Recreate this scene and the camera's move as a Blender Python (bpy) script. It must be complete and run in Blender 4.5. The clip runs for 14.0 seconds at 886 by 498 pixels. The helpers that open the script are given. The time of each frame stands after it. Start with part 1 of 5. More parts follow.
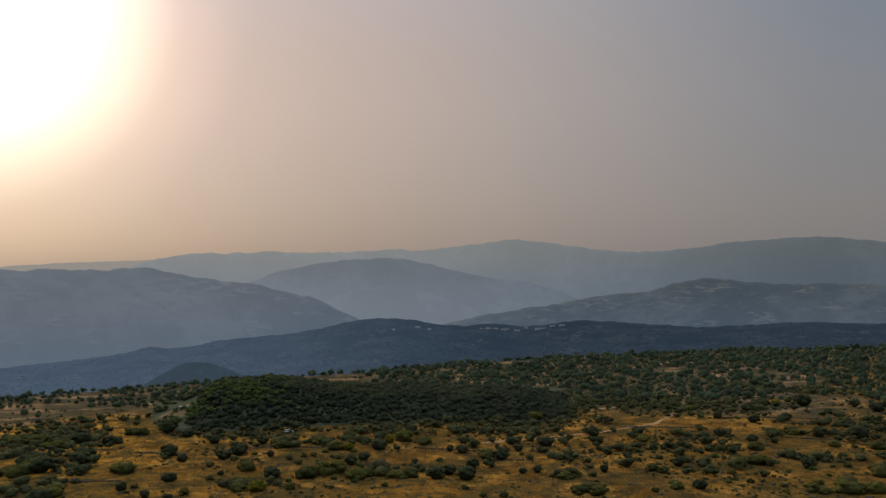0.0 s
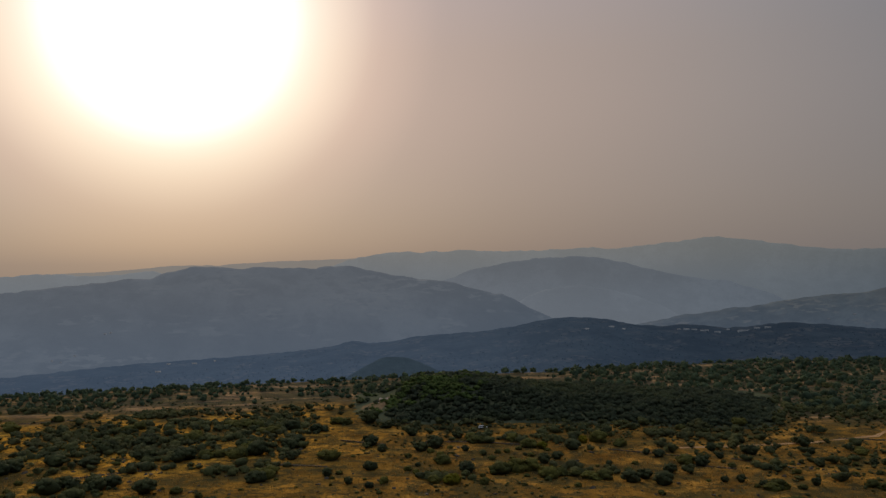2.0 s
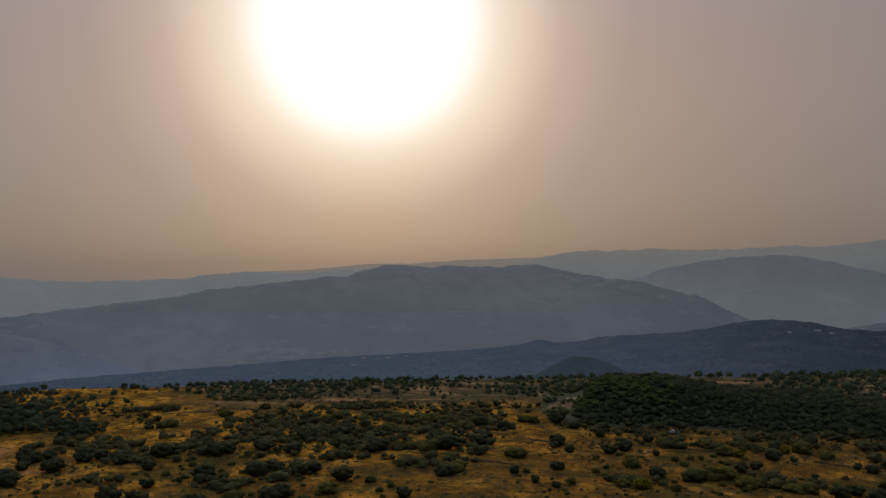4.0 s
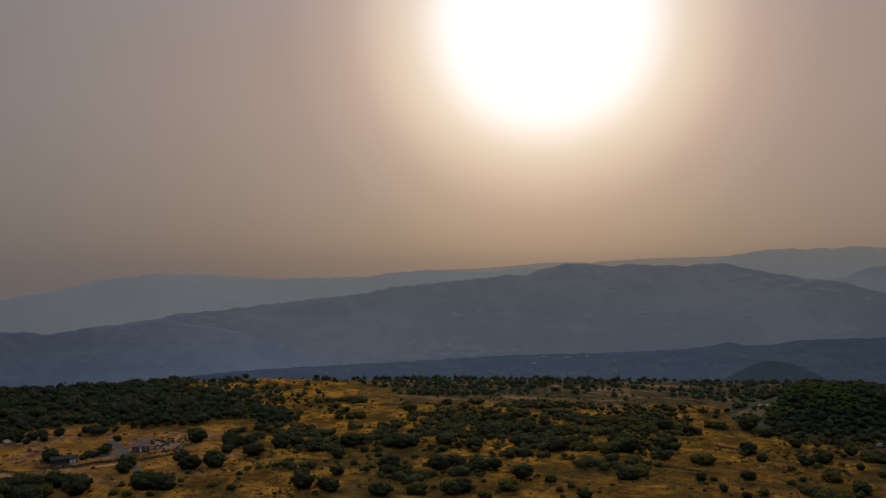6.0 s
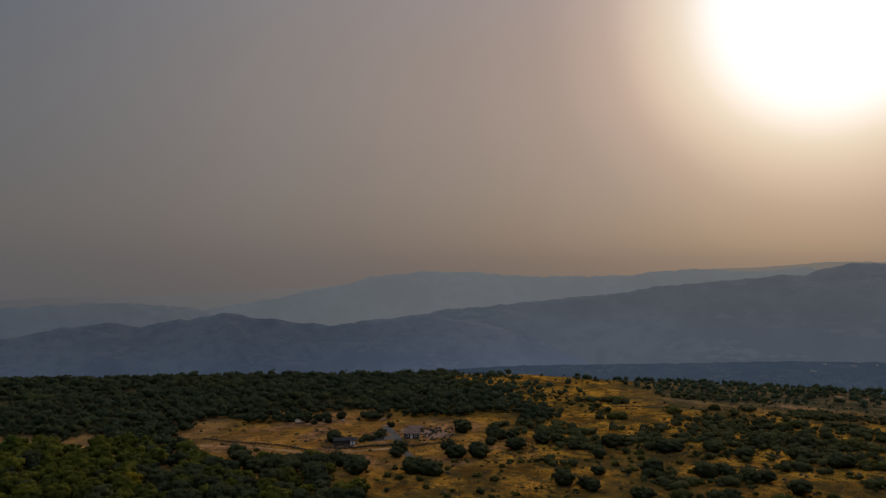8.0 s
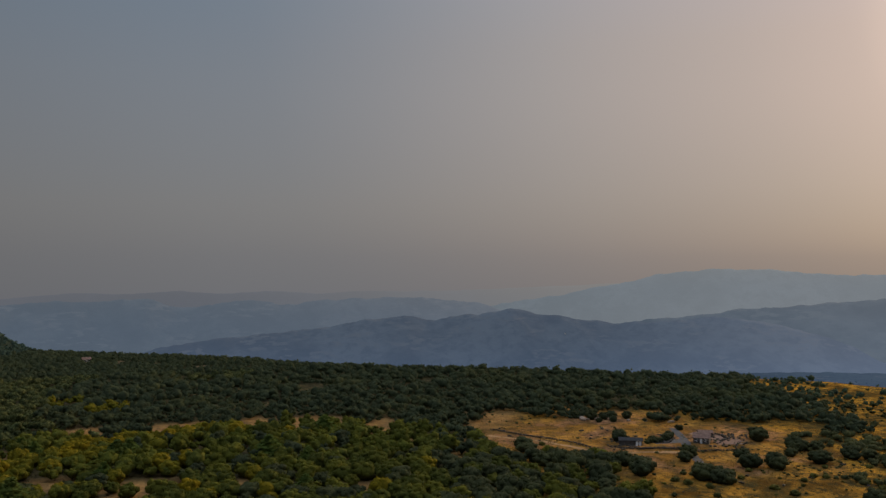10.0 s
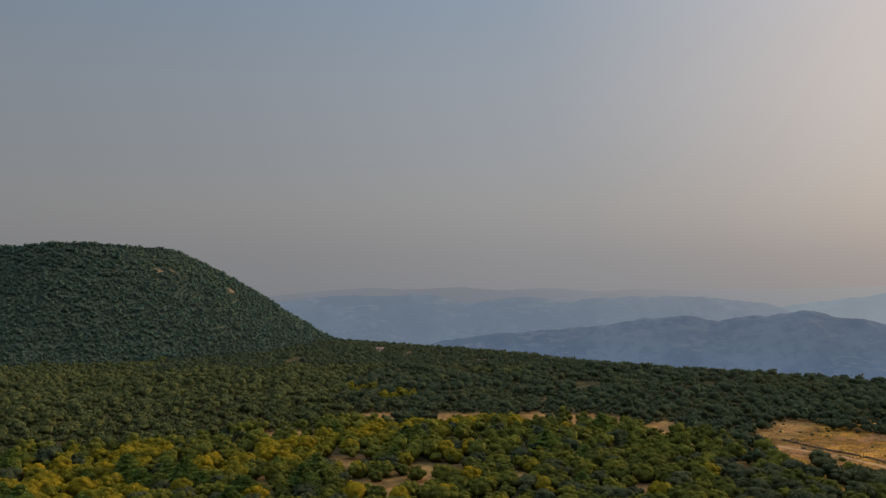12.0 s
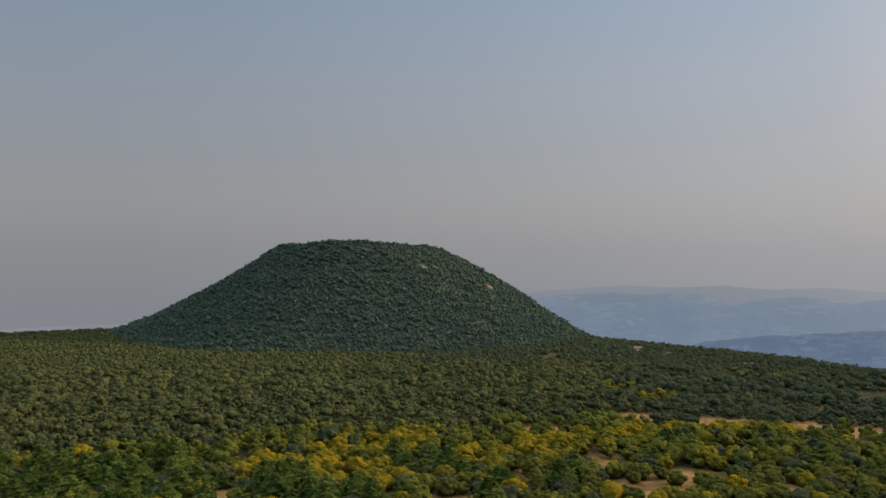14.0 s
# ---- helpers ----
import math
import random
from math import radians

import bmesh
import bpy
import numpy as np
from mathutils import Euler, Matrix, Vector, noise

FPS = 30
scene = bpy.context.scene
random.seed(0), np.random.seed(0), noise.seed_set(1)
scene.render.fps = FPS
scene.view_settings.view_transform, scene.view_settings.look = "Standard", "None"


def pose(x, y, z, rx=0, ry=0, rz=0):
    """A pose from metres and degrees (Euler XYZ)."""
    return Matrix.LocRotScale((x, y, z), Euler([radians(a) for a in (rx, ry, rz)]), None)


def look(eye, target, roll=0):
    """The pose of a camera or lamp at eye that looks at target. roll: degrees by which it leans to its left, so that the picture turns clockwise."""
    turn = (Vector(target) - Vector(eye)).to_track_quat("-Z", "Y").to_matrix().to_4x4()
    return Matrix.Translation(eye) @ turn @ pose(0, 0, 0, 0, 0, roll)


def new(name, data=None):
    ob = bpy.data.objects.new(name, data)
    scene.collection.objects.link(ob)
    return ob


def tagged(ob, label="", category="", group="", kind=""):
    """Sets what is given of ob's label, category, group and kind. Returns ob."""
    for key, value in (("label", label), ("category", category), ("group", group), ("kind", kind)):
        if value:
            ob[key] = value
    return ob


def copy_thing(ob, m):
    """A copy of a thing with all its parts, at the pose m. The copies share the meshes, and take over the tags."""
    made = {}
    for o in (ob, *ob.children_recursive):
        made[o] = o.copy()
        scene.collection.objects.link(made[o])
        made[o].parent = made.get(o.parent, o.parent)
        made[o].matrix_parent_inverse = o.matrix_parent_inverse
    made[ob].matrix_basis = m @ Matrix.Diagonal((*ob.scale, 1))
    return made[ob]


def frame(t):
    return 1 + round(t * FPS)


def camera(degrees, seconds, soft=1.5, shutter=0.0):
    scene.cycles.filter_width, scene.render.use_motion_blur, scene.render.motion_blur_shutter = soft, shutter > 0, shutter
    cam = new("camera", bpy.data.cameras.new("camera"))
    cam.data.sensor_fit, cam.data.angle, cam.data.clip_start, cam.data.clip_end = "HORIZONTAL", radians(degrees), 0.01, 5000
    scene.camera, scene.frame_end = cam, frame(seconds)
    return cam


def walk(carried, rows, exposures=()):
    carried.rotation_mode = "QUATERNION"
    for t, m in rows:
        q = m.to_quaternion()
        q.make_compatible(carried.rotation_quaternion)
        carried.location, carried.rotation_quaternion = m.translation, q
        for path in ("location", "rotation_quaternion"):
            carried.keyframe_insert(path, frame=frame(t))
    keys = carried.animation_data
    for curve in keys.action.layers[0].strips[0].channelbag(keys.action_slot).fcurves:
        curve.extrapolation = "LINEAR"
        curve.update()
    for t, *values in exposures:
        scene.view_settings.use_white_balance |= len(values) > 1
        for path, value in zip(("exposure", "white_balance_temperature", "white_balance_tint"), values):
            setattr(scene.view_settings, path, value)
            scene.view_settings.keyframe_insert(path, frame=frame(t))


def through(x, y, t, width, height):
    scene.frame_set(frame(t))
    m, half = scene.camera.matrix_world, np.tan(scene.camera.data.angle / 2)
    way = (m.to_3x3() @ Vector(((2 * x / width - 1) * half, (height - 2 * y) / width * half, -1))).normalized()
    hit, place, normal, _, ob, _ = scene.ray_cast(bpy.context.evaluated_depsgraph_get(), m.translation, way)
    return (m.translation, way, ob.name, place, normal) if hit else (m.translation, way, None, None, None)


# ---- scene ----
EYE = 80.0  # metres of the hovering drone above the plain
cam = camera(55.42, 14.0, soft=1.4)
# seconds, heading (degrees to the left), upward pitch, lean
ROWS = [
    (0.0, -0.00, 0.94, -0.34),
    (0.5, 3.23, 0.92, -0.41),
    (1.0, 6.52, 0.93, -0.37),
    (1.5, 9.77, 0.92, -0.40),
    (2.0, 13.01, 0.91, -0.38),
    (2.5, 16.17, 0.90, -0.41),
    (3.0, 19.32, 0.90, -0.39),
    (5.5, 34.84, 0.85, -0.15),
    (6.0, 37.80, 0.84, -0.18),
    (6.5, 40.88, 0.82, -0.15),
    (7.0, 44.18, 0.80, -0.14),
    (7.5, 49.65, 0.79, -0.07),
    (8.0, 55.37, 0.75, 0.01),
    (10.5, 79.03, 0.53, -0.07),
    (11.0, 83.72, 0.50, -0.09),
    (11.5, 88.38, 0.45, -0.11),
    (12.0, 93.09, 0.40, -0.03),
    (12.5, 97.59, 0.36, -0.05),
    (13.0, 101.86, 0.31, -0.01),
    (13.5, 106.11, 0.24, -0.01),
    (14.0, 110.37, 0.20, -0.02),
]
EXPOSURES = [(0.0, 0.46, 6500, 11.0), (1.5, 0.17, 6550, 11.5), (3.0, -0.12, 6700, 13.0), (5.5, -0.31, 6800, 15.0), (6.5, -0.36, 6800, 15.0), (8.0, -0.32, 6750, 13.5),
             (10.5, 0.50, 6550, 10.5), (11.0, 0.66, 6550, 10.5), (12.5, 1.10, 6600, 10.5), (14.0, 1.34, 6550, 10.5)]  # stops, kelvin, tint
walk(cam, [(t, pose(0, 0, EYE, 90 + pitch, 0, yaw) @ pose(0, 0, 0, 0, 0, roll)) for t, yaw, pitch, roll in ROWS], EXPOSURES)

# ---- light ----
SUN_BEARING, SUN_HEIGHT = 30.8, 15.8  # degrees left of the first view, degrees up


def bearing_dir(b, e):
    b, e = radians(b), radians(e)
    return Vector((-math.sin(b) * math.cos(e), math.cos(b) * math.cos(e), math.sin(e)))


SUN_DIR = bearing_dir(SUN_BEARING, SUN_HEIGHT)
sun = new("sun", bpy.data.lights.new("sun", "SUN"))
sun.data.energy, sun.data.angle, sun.data.color = 2.4, radians(5.0), (1.0, 0.75, 0.46)
sun.matrix_world = look(SUN_DIR * 900, (0, 0, 0))


class Nodes:
    """A small writer of node trees."""

    def __init__(self, tree):
        self.tree = tree
        tree.nodes.clear()

    def add(self, kind, settings=None, **inputs):
        n = self.tree.nodes.new(kind)
        for key, value in (settings or {}).items():
            setattr(n, key, value)
        for key, value in inputs.items():
            slot = n.inputs[int(key[1:])] if key[0] == "i" and key[1:].isdigit() else n.inputs[key.replace("_", " ")]
            if isinstance(value, bpy.types.NodeSocket):
                self.tree.links.new(value, slot)
            else:
                slot.default_value = value
        return n

    def math(self, op, a, b=0.0, clamp=False):
        return self.add("ShaderNodeMath", {"operation": op, "use_clamp": clamp}, i0=a, i1=b).outputs[0]

    def span(self, value, low, high, to_low=0.0, to_high=1.0):
        return self.add("ShaderNodeMapRange", {"interpolation_type": "SMOOTHSTEP"}, Value=value, From_Min=low, From_Max=high,
                        To_Min=to_low, To_Max=to_high).outputs[0]

    def mix(self, factor, a, b, how="MIX"):
        n = self.add("ShaderNodeMix", {"data_type": "RGBA", "blend_type": how}, i0=factor)
        for slot, value in ((n.inputs[6], a), (n.inputs[7], b)):
            if isinstance(value, bpy.types.NodeSocket):
                self.tree.links.new(value, slot)
            else:
                slot.default_value = (*value, 1.0)
        return n.outputs[2]

    def ramp(self, value, stops, ease="EASE"):
        n = self.add("ShaderNodeValToRGB", None, Fac=value)
        n.color_ramp.interpolation = ease
        while len(n.color_ramp.elements) < len(stops):
            n.color_ramp.elements.new(0.5)
        for el, (at, colour) in zip(n.color_ramp.elements, stops):
            el.position, el.color = at, (*colour, 1.0)
        return n.outputs[0]

    def noise(self, scale, detail=3.0, rough=0.55, vector=None):
        given = {"Vector": vector} if vector is not None else {}
        return self.add("ShaderNodeTexNoise", None, Scale=scale, Detail=detail, Roughness=rough, **given).outputs[0]


# a hazy late-afternoon sky: bluish above, brown-grey dust along the horizon, a wide bright aureole round the sun
world = bpy.data.worlds.new("hazy_sky")
scene.world = world
world.use_nodes = True
w = Nodes(world.node_tree)
way = w.add("ShaderNodeTexCoord").outputs["Generated"]
dot = w.add("ShaderNodeVectorMath", {"operation": "DOT_PRODUCT"}, i0=way, i1=tuple(SUN_DIR)).outputs["Value"]
angle = w.math("DIVIDE", w.math("ARCCOSINE", w.math("MINIMUM", dot, 1.0)), radians(180))
up = w.add("ShaderNodeSeparateXYZ", None, Vector=way).outputs[2]
height = w.math("ADD", w.math("MULTIPLY", up, 0.5), 0.5)
# the high sky is brightened well past the low sky, an added shadow fill
near_sun = w.ramp(height, [(0.0, (0.16, 0.15, 0.15)), (0.48, (0.138, 0.122, 0.120)), (0.50, (0.156, 0.137, 0.131)), (0.54, (0.187, 0.166, 0.156)), (0.62, (0.199, 0.187, 0.183)), (0.72, (0.20, 0.23, 0.29)), (0.84, (0.55, 0.64, 0.79)), (1.0, (0.74, 0.86, 1.0))], "LINEAR")
off_sun = w.ramp(height, [(0.0, (0.13, 0.13, 0.135)), (0.47, (0.118, 0.121, 0.138)), (0.485, (0.124, 0.128, 0.138)), (0.53, (0.139, 0.141, 0.147)), (0.60, (0.126, 0.145, 0.169)), (0.66, (0.103, 0.140, 0.184)), (0.76, (0.16, 0.23, 0.34)), (0.84, (0.55, 0.64, 0.79)), (1.0, (0.74, 0.86, 1.0))], "LINEAR")
base = w.mix(w.span(angle, 0.09, 0.34), near_sun, off_sun)
glow = w.ramp(angle, [(0.0, (1.0, 1.0, 1.0)), (0.034, (1.0, 1.0, 1.0)), (0.048, (0.66, 0.58, 0.44)), (0.057, (0.56, 0.43, 0.31)), (0.072, (0.315, 0.202, 0.146)), (0.095, (0.180, 0.115, 0.086)),
                      (0.13, (0.133, 0.089, 0.066)), (0.20, (0.074, 0.055, 0.041)), (0.30, (0.020, 0.017, 0.014)), (0.5, (0.0, 0.0, 0.0))], "LINEAR")
veil = w.span(up, -0.06, 0.20, 0.12, 1.0)
glow = w.mix(1.0, glow, w.add("ShaderNodeCombineColor", None, i0=veil, i1=veil, i2=veil).outputs[0], "MULTIPLY")
sky = w.add("ShaderNodeTexSky", {"sky_type": "NISHITA", "sun_disc": False, "sun_elevation": radians(SUN_HEIGHT), "sun_rotation": radians(-SUN_BEARING),
                                 "altitude": 1000.0, "dust_density": 5.0}).outputs[0]
thin = w.ramp(angle, [(0.10, (1.0, 1.0, 1.0)), (0.20, (1.05, 1.05, 1.05)), (0.267, (1.0, 1.0, 1.0)), (0.333, (0.96, 0.96, 0.96)), (0.41, (0.86, 0.86, 0.86)), (0.483, (0.80, 0.80, 0.80)), (0.556, (0.74, 0.745, 0.75))], "LINEAR")
thin = w.mix(w.span(up, 0.30, 0.50), thin, (1.0, 1.0, 1.0))  # the dust lies low, thickest under the sun
side = w.add("ShaderNodeVectorMath", {"operation": "DOT_PRODUCT"}, i0=way, i1=tuple(bearing_dir(-16.0, 0))).outputs["Value"]
thin = w.mix(w.span(side, 0.74, 0.97), thin, w.mix(1.0, thin, (1.05, 0.99, 0.95), "MULTIPLY"))  # browner dust over the open plain
haze_light = w.add("ShaderNodeBackground", None, Color=w.mix(1.0, w.mix(1.0, base, glow, "ADD"), thin, "MULTIPLY"), Strength=1.0)
clear_light = w.add("ShaderNodeBackground", None, Color=sky, Strength=0.004)
w.add("ShaderNodeOutputWorld", None, Surface=w.add("ShaderNodeAddShader", None, i0=haze_light.outputs[0], i1=clear_light.outputs[0]).outputs[0])


FARM = (-331.0, 190.0, 0.0)  # middle of the bare yard round the farm


# ---- materials ----
def material(name):
    m = bpy.data.materials.new(name)
    m.use_nodes = True
    return m, Nodes(m.node_tree)


def finish(n, colour, rough=0.9, bump=None, depth=0.2, through=0.0, metal=0.0, gloss=0.2):
    extra = {}
    if bump is not None:
        extra["Normal"] = n.add("ShaderNodeBump", None, Height=bump, Distance=depth, Strength=0.8).outputs[0]
    shader = n.add("ShaderNodeBsdfPrincipled", None, Base_Color=colour, Roughness=rough, Metallic=metal, **extra)
    shader.inputs["Specular IOR Level"].default_value = gloss
    out = shader.outputs[0]
    if through:
        thin = n.add("ShaderNodeBsdfTranslucent", None, Color=colour).outputs[0]
        out = n.add("ShaderNodeMixShader", None, i0=through, i1=out, i2=thin).outputs[0]
    n.add("ShaderNodeOutputMaterial", None, Surface=out)


def ground_material():
    """Dry grass, bare sandy soil round the farm, ground that turns dark and blue-grey far off."""
    m, n = material("dry_grass")
    p = n.add("ShaderNodeNewGeometry").outputs["Position"]
    wide, mid, fine = n.noise(0.012, 4, 0.6, p), n.noise(0.05, 6, 0.68, p), n.noise(0.5, 5, 0.75, p)
    c = n.ramp(mid, [(0.36, (0.095, 0.049, 0.012)), (0.48, (0.19, 0.100, 0.022)), (0.62, (0.33, 0.176, 0.040))])
    # brighter gold painted on the sun's side, standing in for the glow of backlit grass
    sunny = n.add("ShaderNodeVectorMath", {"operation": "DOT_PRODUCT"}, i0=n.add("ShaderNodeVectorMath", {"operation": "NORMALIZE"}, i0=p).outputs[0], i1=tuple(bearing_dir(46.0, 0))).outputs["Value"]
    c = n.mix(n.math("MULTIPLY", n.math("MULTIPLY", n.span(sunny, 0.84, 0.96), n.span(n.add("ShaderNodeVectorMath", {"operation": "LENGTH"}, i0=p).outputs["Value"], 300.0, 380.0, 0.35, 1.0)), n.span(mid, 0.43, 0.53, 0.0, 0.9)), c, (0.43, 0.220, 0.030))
    c = n.mix(n.span(wide, 0.48, 0.62, 0.0, 0.7), c, (0.125, 0.074, 0.018))
    c = n.mix(n.span(n.noise(0.028, 5, 0.7, p), 0.48, 0.57, 0.0, 0.8), c, (0.066, 0.052, 0.020))
    c = n.mix(n.span(fine, 0.50, 0.62, 0.0, 0.6), c, (0.095, 0.056, 0.018))
    c = n.mix(n.span(n.noise(0.17, 6, 0.74, p), 0.50, 0.56, 0.0, 0.82), c, (0.050, 0.043, 0.020))
    farm = n.add("ShaderNodeVectorMath", {"operation": "DISTANCE"}, i0=p, i1=FARM).outputs["Value"]
    bare = n.math("ADD", farm, n.math("MULTIPLY", n.math("SUBTRACT", wide, 0.5), 160.0))
    sand = n.ramp(n.noise(0.11, 6, 0.7, p), [(0.34, (0.135, 0.068, 0.034)), (0.50, (0.25, 0.132, 0.066)), (0.66, (0.40, 0.216, 0.115))])
    sand = n.mix(n.span(n.noise(0.035, 5, 0.65, p), 0.45, 0.57), n.ramp(mid, [(0.34, (0.17, 0.085, 0.020)), (0.64, (0.38, 0.200, 0.046))]), sand)
    sand = n.mix(n.span(fine, 0.50, 0.64, 0.0, 0.7), sand, (0.12, 0.072, 0.034))
    sand = n.mix(n.span(n.noise(0.2, 6, 0.74, p), 0.495, 0.575, 0.0, 0.82), sand, (0.062, 0.046, 0.022))
    c = n.mix(n.span(bare, 75.0, 45.0), c, sand)
    pale = n.mix(n.span(fine, 0.48, 0.62, 0.0, 0.6), n.ramp(mid, [(0.34, (0.155, 0.086, 0.034)), (0.64, (0.30, 0.178, 0.072))]), (0.12, 0.075, 0.040))
    way = n.add("ShaderNodeVectorMath", {"operation": "NORMALIZE"}, i0=p).outputs[0]
    wooded = n.add("ShaderNodeVectorMath", {"operation": "DOT_PRODUCT"}, i0=way, i1=tuple(bearing_dir(120.0, 0))).outputs["Value"]
    litter = n.mix(n.span(n.noise(0.3, 5, 0.7, p), 0.40, 0.62), (0.040, 0.038, 0.022), (0.085, 0.068, 0.036))
    pale = n.mix(n.add("ShaderNodeAttribute", {"attribute_name": "bare"}).outputs["Fac"], litter, pale)
    c = n.mix(n.math("MULTIPLY", n.span(n.math("ADD", wooded, n.math("MULTIPLY", n.math("SUBTRACT", wide, 0.5), 0.3)), 0.60, 0.70), n.span(n.add("ShaderNodeVectorMath", {"operation": "LENGTH"}, i0=p).outputs["Value"], 170.0, 260.0)), c, pale)
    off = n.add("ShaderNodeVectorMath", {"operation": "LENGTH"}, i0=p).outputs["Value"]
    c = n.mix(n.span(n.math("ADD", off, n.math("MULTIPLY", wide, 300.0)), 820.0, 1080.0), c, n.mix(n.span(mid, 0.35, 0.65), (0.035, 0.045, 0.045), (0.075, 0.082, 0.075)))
    grove = n.add("ShaderNodeVectorMath", {"operation": "DOT_PRODUCT"}, i0=way, i1=tuple(bearing_dir(70.0, 0))).outputs["Value"]
    c = n.mix(n.math("MULTIPLY", n.span(grove, 0.962, 0.972), n.span(n.math("ADD", off, n.math("MULTIPLY", n.math("SUBTRACT", wide, 0.5), 60.0)), 446.0, 466.0)), c, litter)
    deep = n.add("ShaderNodeVectorMath", {"operation": "DOT_PRODUCT"}, i0=p, i1=tuple(bearing_dir(20.0, 0))).outputs["Value"]
    wide_way = n.add("ShaderNodeVectorMath", {"operation": "DOT_PRODUCT"}, i0=p, i1=tuple(bearing_dir(110.0, 0))).outputs["Value"]
    terraces = n.noise(1.0, 4, 0.62, n.add("ShaderNodeCombineXYZ", None, X=n.math("MULTIPLY", deep, 0.085), Y=n.math("MULTIPLY", wide_way, 0.022)).outputs[0])
    stony = n.mix(n.span(terraces, 0.60, 0.50), n.ramp(mid, [(0.34, (0.19, 0.120, 0.066)), (0.64, (0.31, 0.205, 0.125))]), (0.070, 0.062, 0.038))
    stony = n.mix(n.span(n.noise(0.2, 5, 0.72, p), 0.48, 0.58, 0.0, 0.75), stony, (0.058, 0.058, 0.042))
    open_side = n.add("ShaderNodeVectorMath", {"operation": "DOT_PRODUCT"}, i0=way, i1=tuple(bearing_dir(8.0, 0))).outputs["Value"]
    c = n.mix(n.math("MULTIPLY", n.span(n.math("ADD", off, n.math("MULTIPLY", wide, 120.0)), 500.0, 570.0, 0.0, 0.9), n.span(open_side, 0.79, 0.87)), c, stony)
    c = n.mix(1.0, c, n.mix(n.span(n.noise(0.09, 5, 0.65, p), 0.40, 0.60), (0.74, 0.72, 0.70), (1.10, 1.02, 0.86)), "MULTIPLY")
    finish(n, c, 0.95, n.math("ADD", n.math("MULTIPLY", mid, 2.0), fine), 1.0, gloss=0.0)
    return m


def soil_material(name, dark, light):
    m, n = material(name)
    p = n.add("ShaderNodeNewGeometry").outputs["Position"]
    mid, fine = n.noise(0.08, 5, 0.65, p), n.noise(0.9, 4, 0.7, p)
    c = n.ramp(mid, [(0.32, dark), (0.68, light)])
    c = n.mix(n.span(fine, 0.5, 0.75, 0.0, 0.5), c, tuple(v * 0.55 for v in dark))
    finish(n, c, 0.95, fine, 0.3, gloss=0.0)
    return m


def leaf_material(name, dark, light, odd, single=False, through=0.32, rugged=0.0):
    """Foliage: hue changes from plant to plant, from clump to clump and from leaf to leaf."""
    m, n = material(name)
    geo = n.add("ShaderNodeNewGeometry")
    p, island = geo.outputs["Position"], geo.outputs["Random Per Island"]
    plant = n.add("ShaderNodeObjectInfo").outputs["Random"] if single else n.noise(0.11, 2, 0.5, p)
    c = n.mix(n.span(plant, 0.0 if single else 0.35, 1.0 if single else 0.65), dark, light)
    c = n.mix(n.span(n.noise(0.02, 2, 0.5, p), 0.52, 0.66, 0.0, 0.8), c, odd)
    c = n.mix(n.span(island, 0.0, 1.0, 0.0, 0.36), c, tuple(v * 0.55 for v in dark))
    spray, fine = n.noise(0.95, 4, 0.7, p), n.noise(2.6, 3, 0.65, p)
    # noise paints dark gaps and light sprays, standing in for crown shade and highlights
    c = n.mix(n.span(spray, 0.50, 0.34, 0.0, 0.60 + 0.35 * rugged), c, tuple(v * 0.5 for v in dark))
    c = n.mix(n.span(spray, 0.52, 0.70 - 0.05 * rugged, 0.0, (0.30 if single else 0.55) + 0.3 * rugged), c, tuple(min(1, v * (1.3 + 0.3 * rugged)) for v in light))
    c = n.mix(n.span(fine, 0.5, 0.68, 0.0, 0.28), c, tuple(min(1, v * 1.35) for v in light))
    leafage = n.math("ADD", n.noise(2.4, 4, 0.75, p), n.math("MULTIPLY", n.noise(0.9, 2, 0.5, p), 0.8))
    finish(n, c, 0.9, leafage, 0.5 + 0.7 * rugged, through * (1 - 0.5 * rugged), gloss=0.02)
    return m


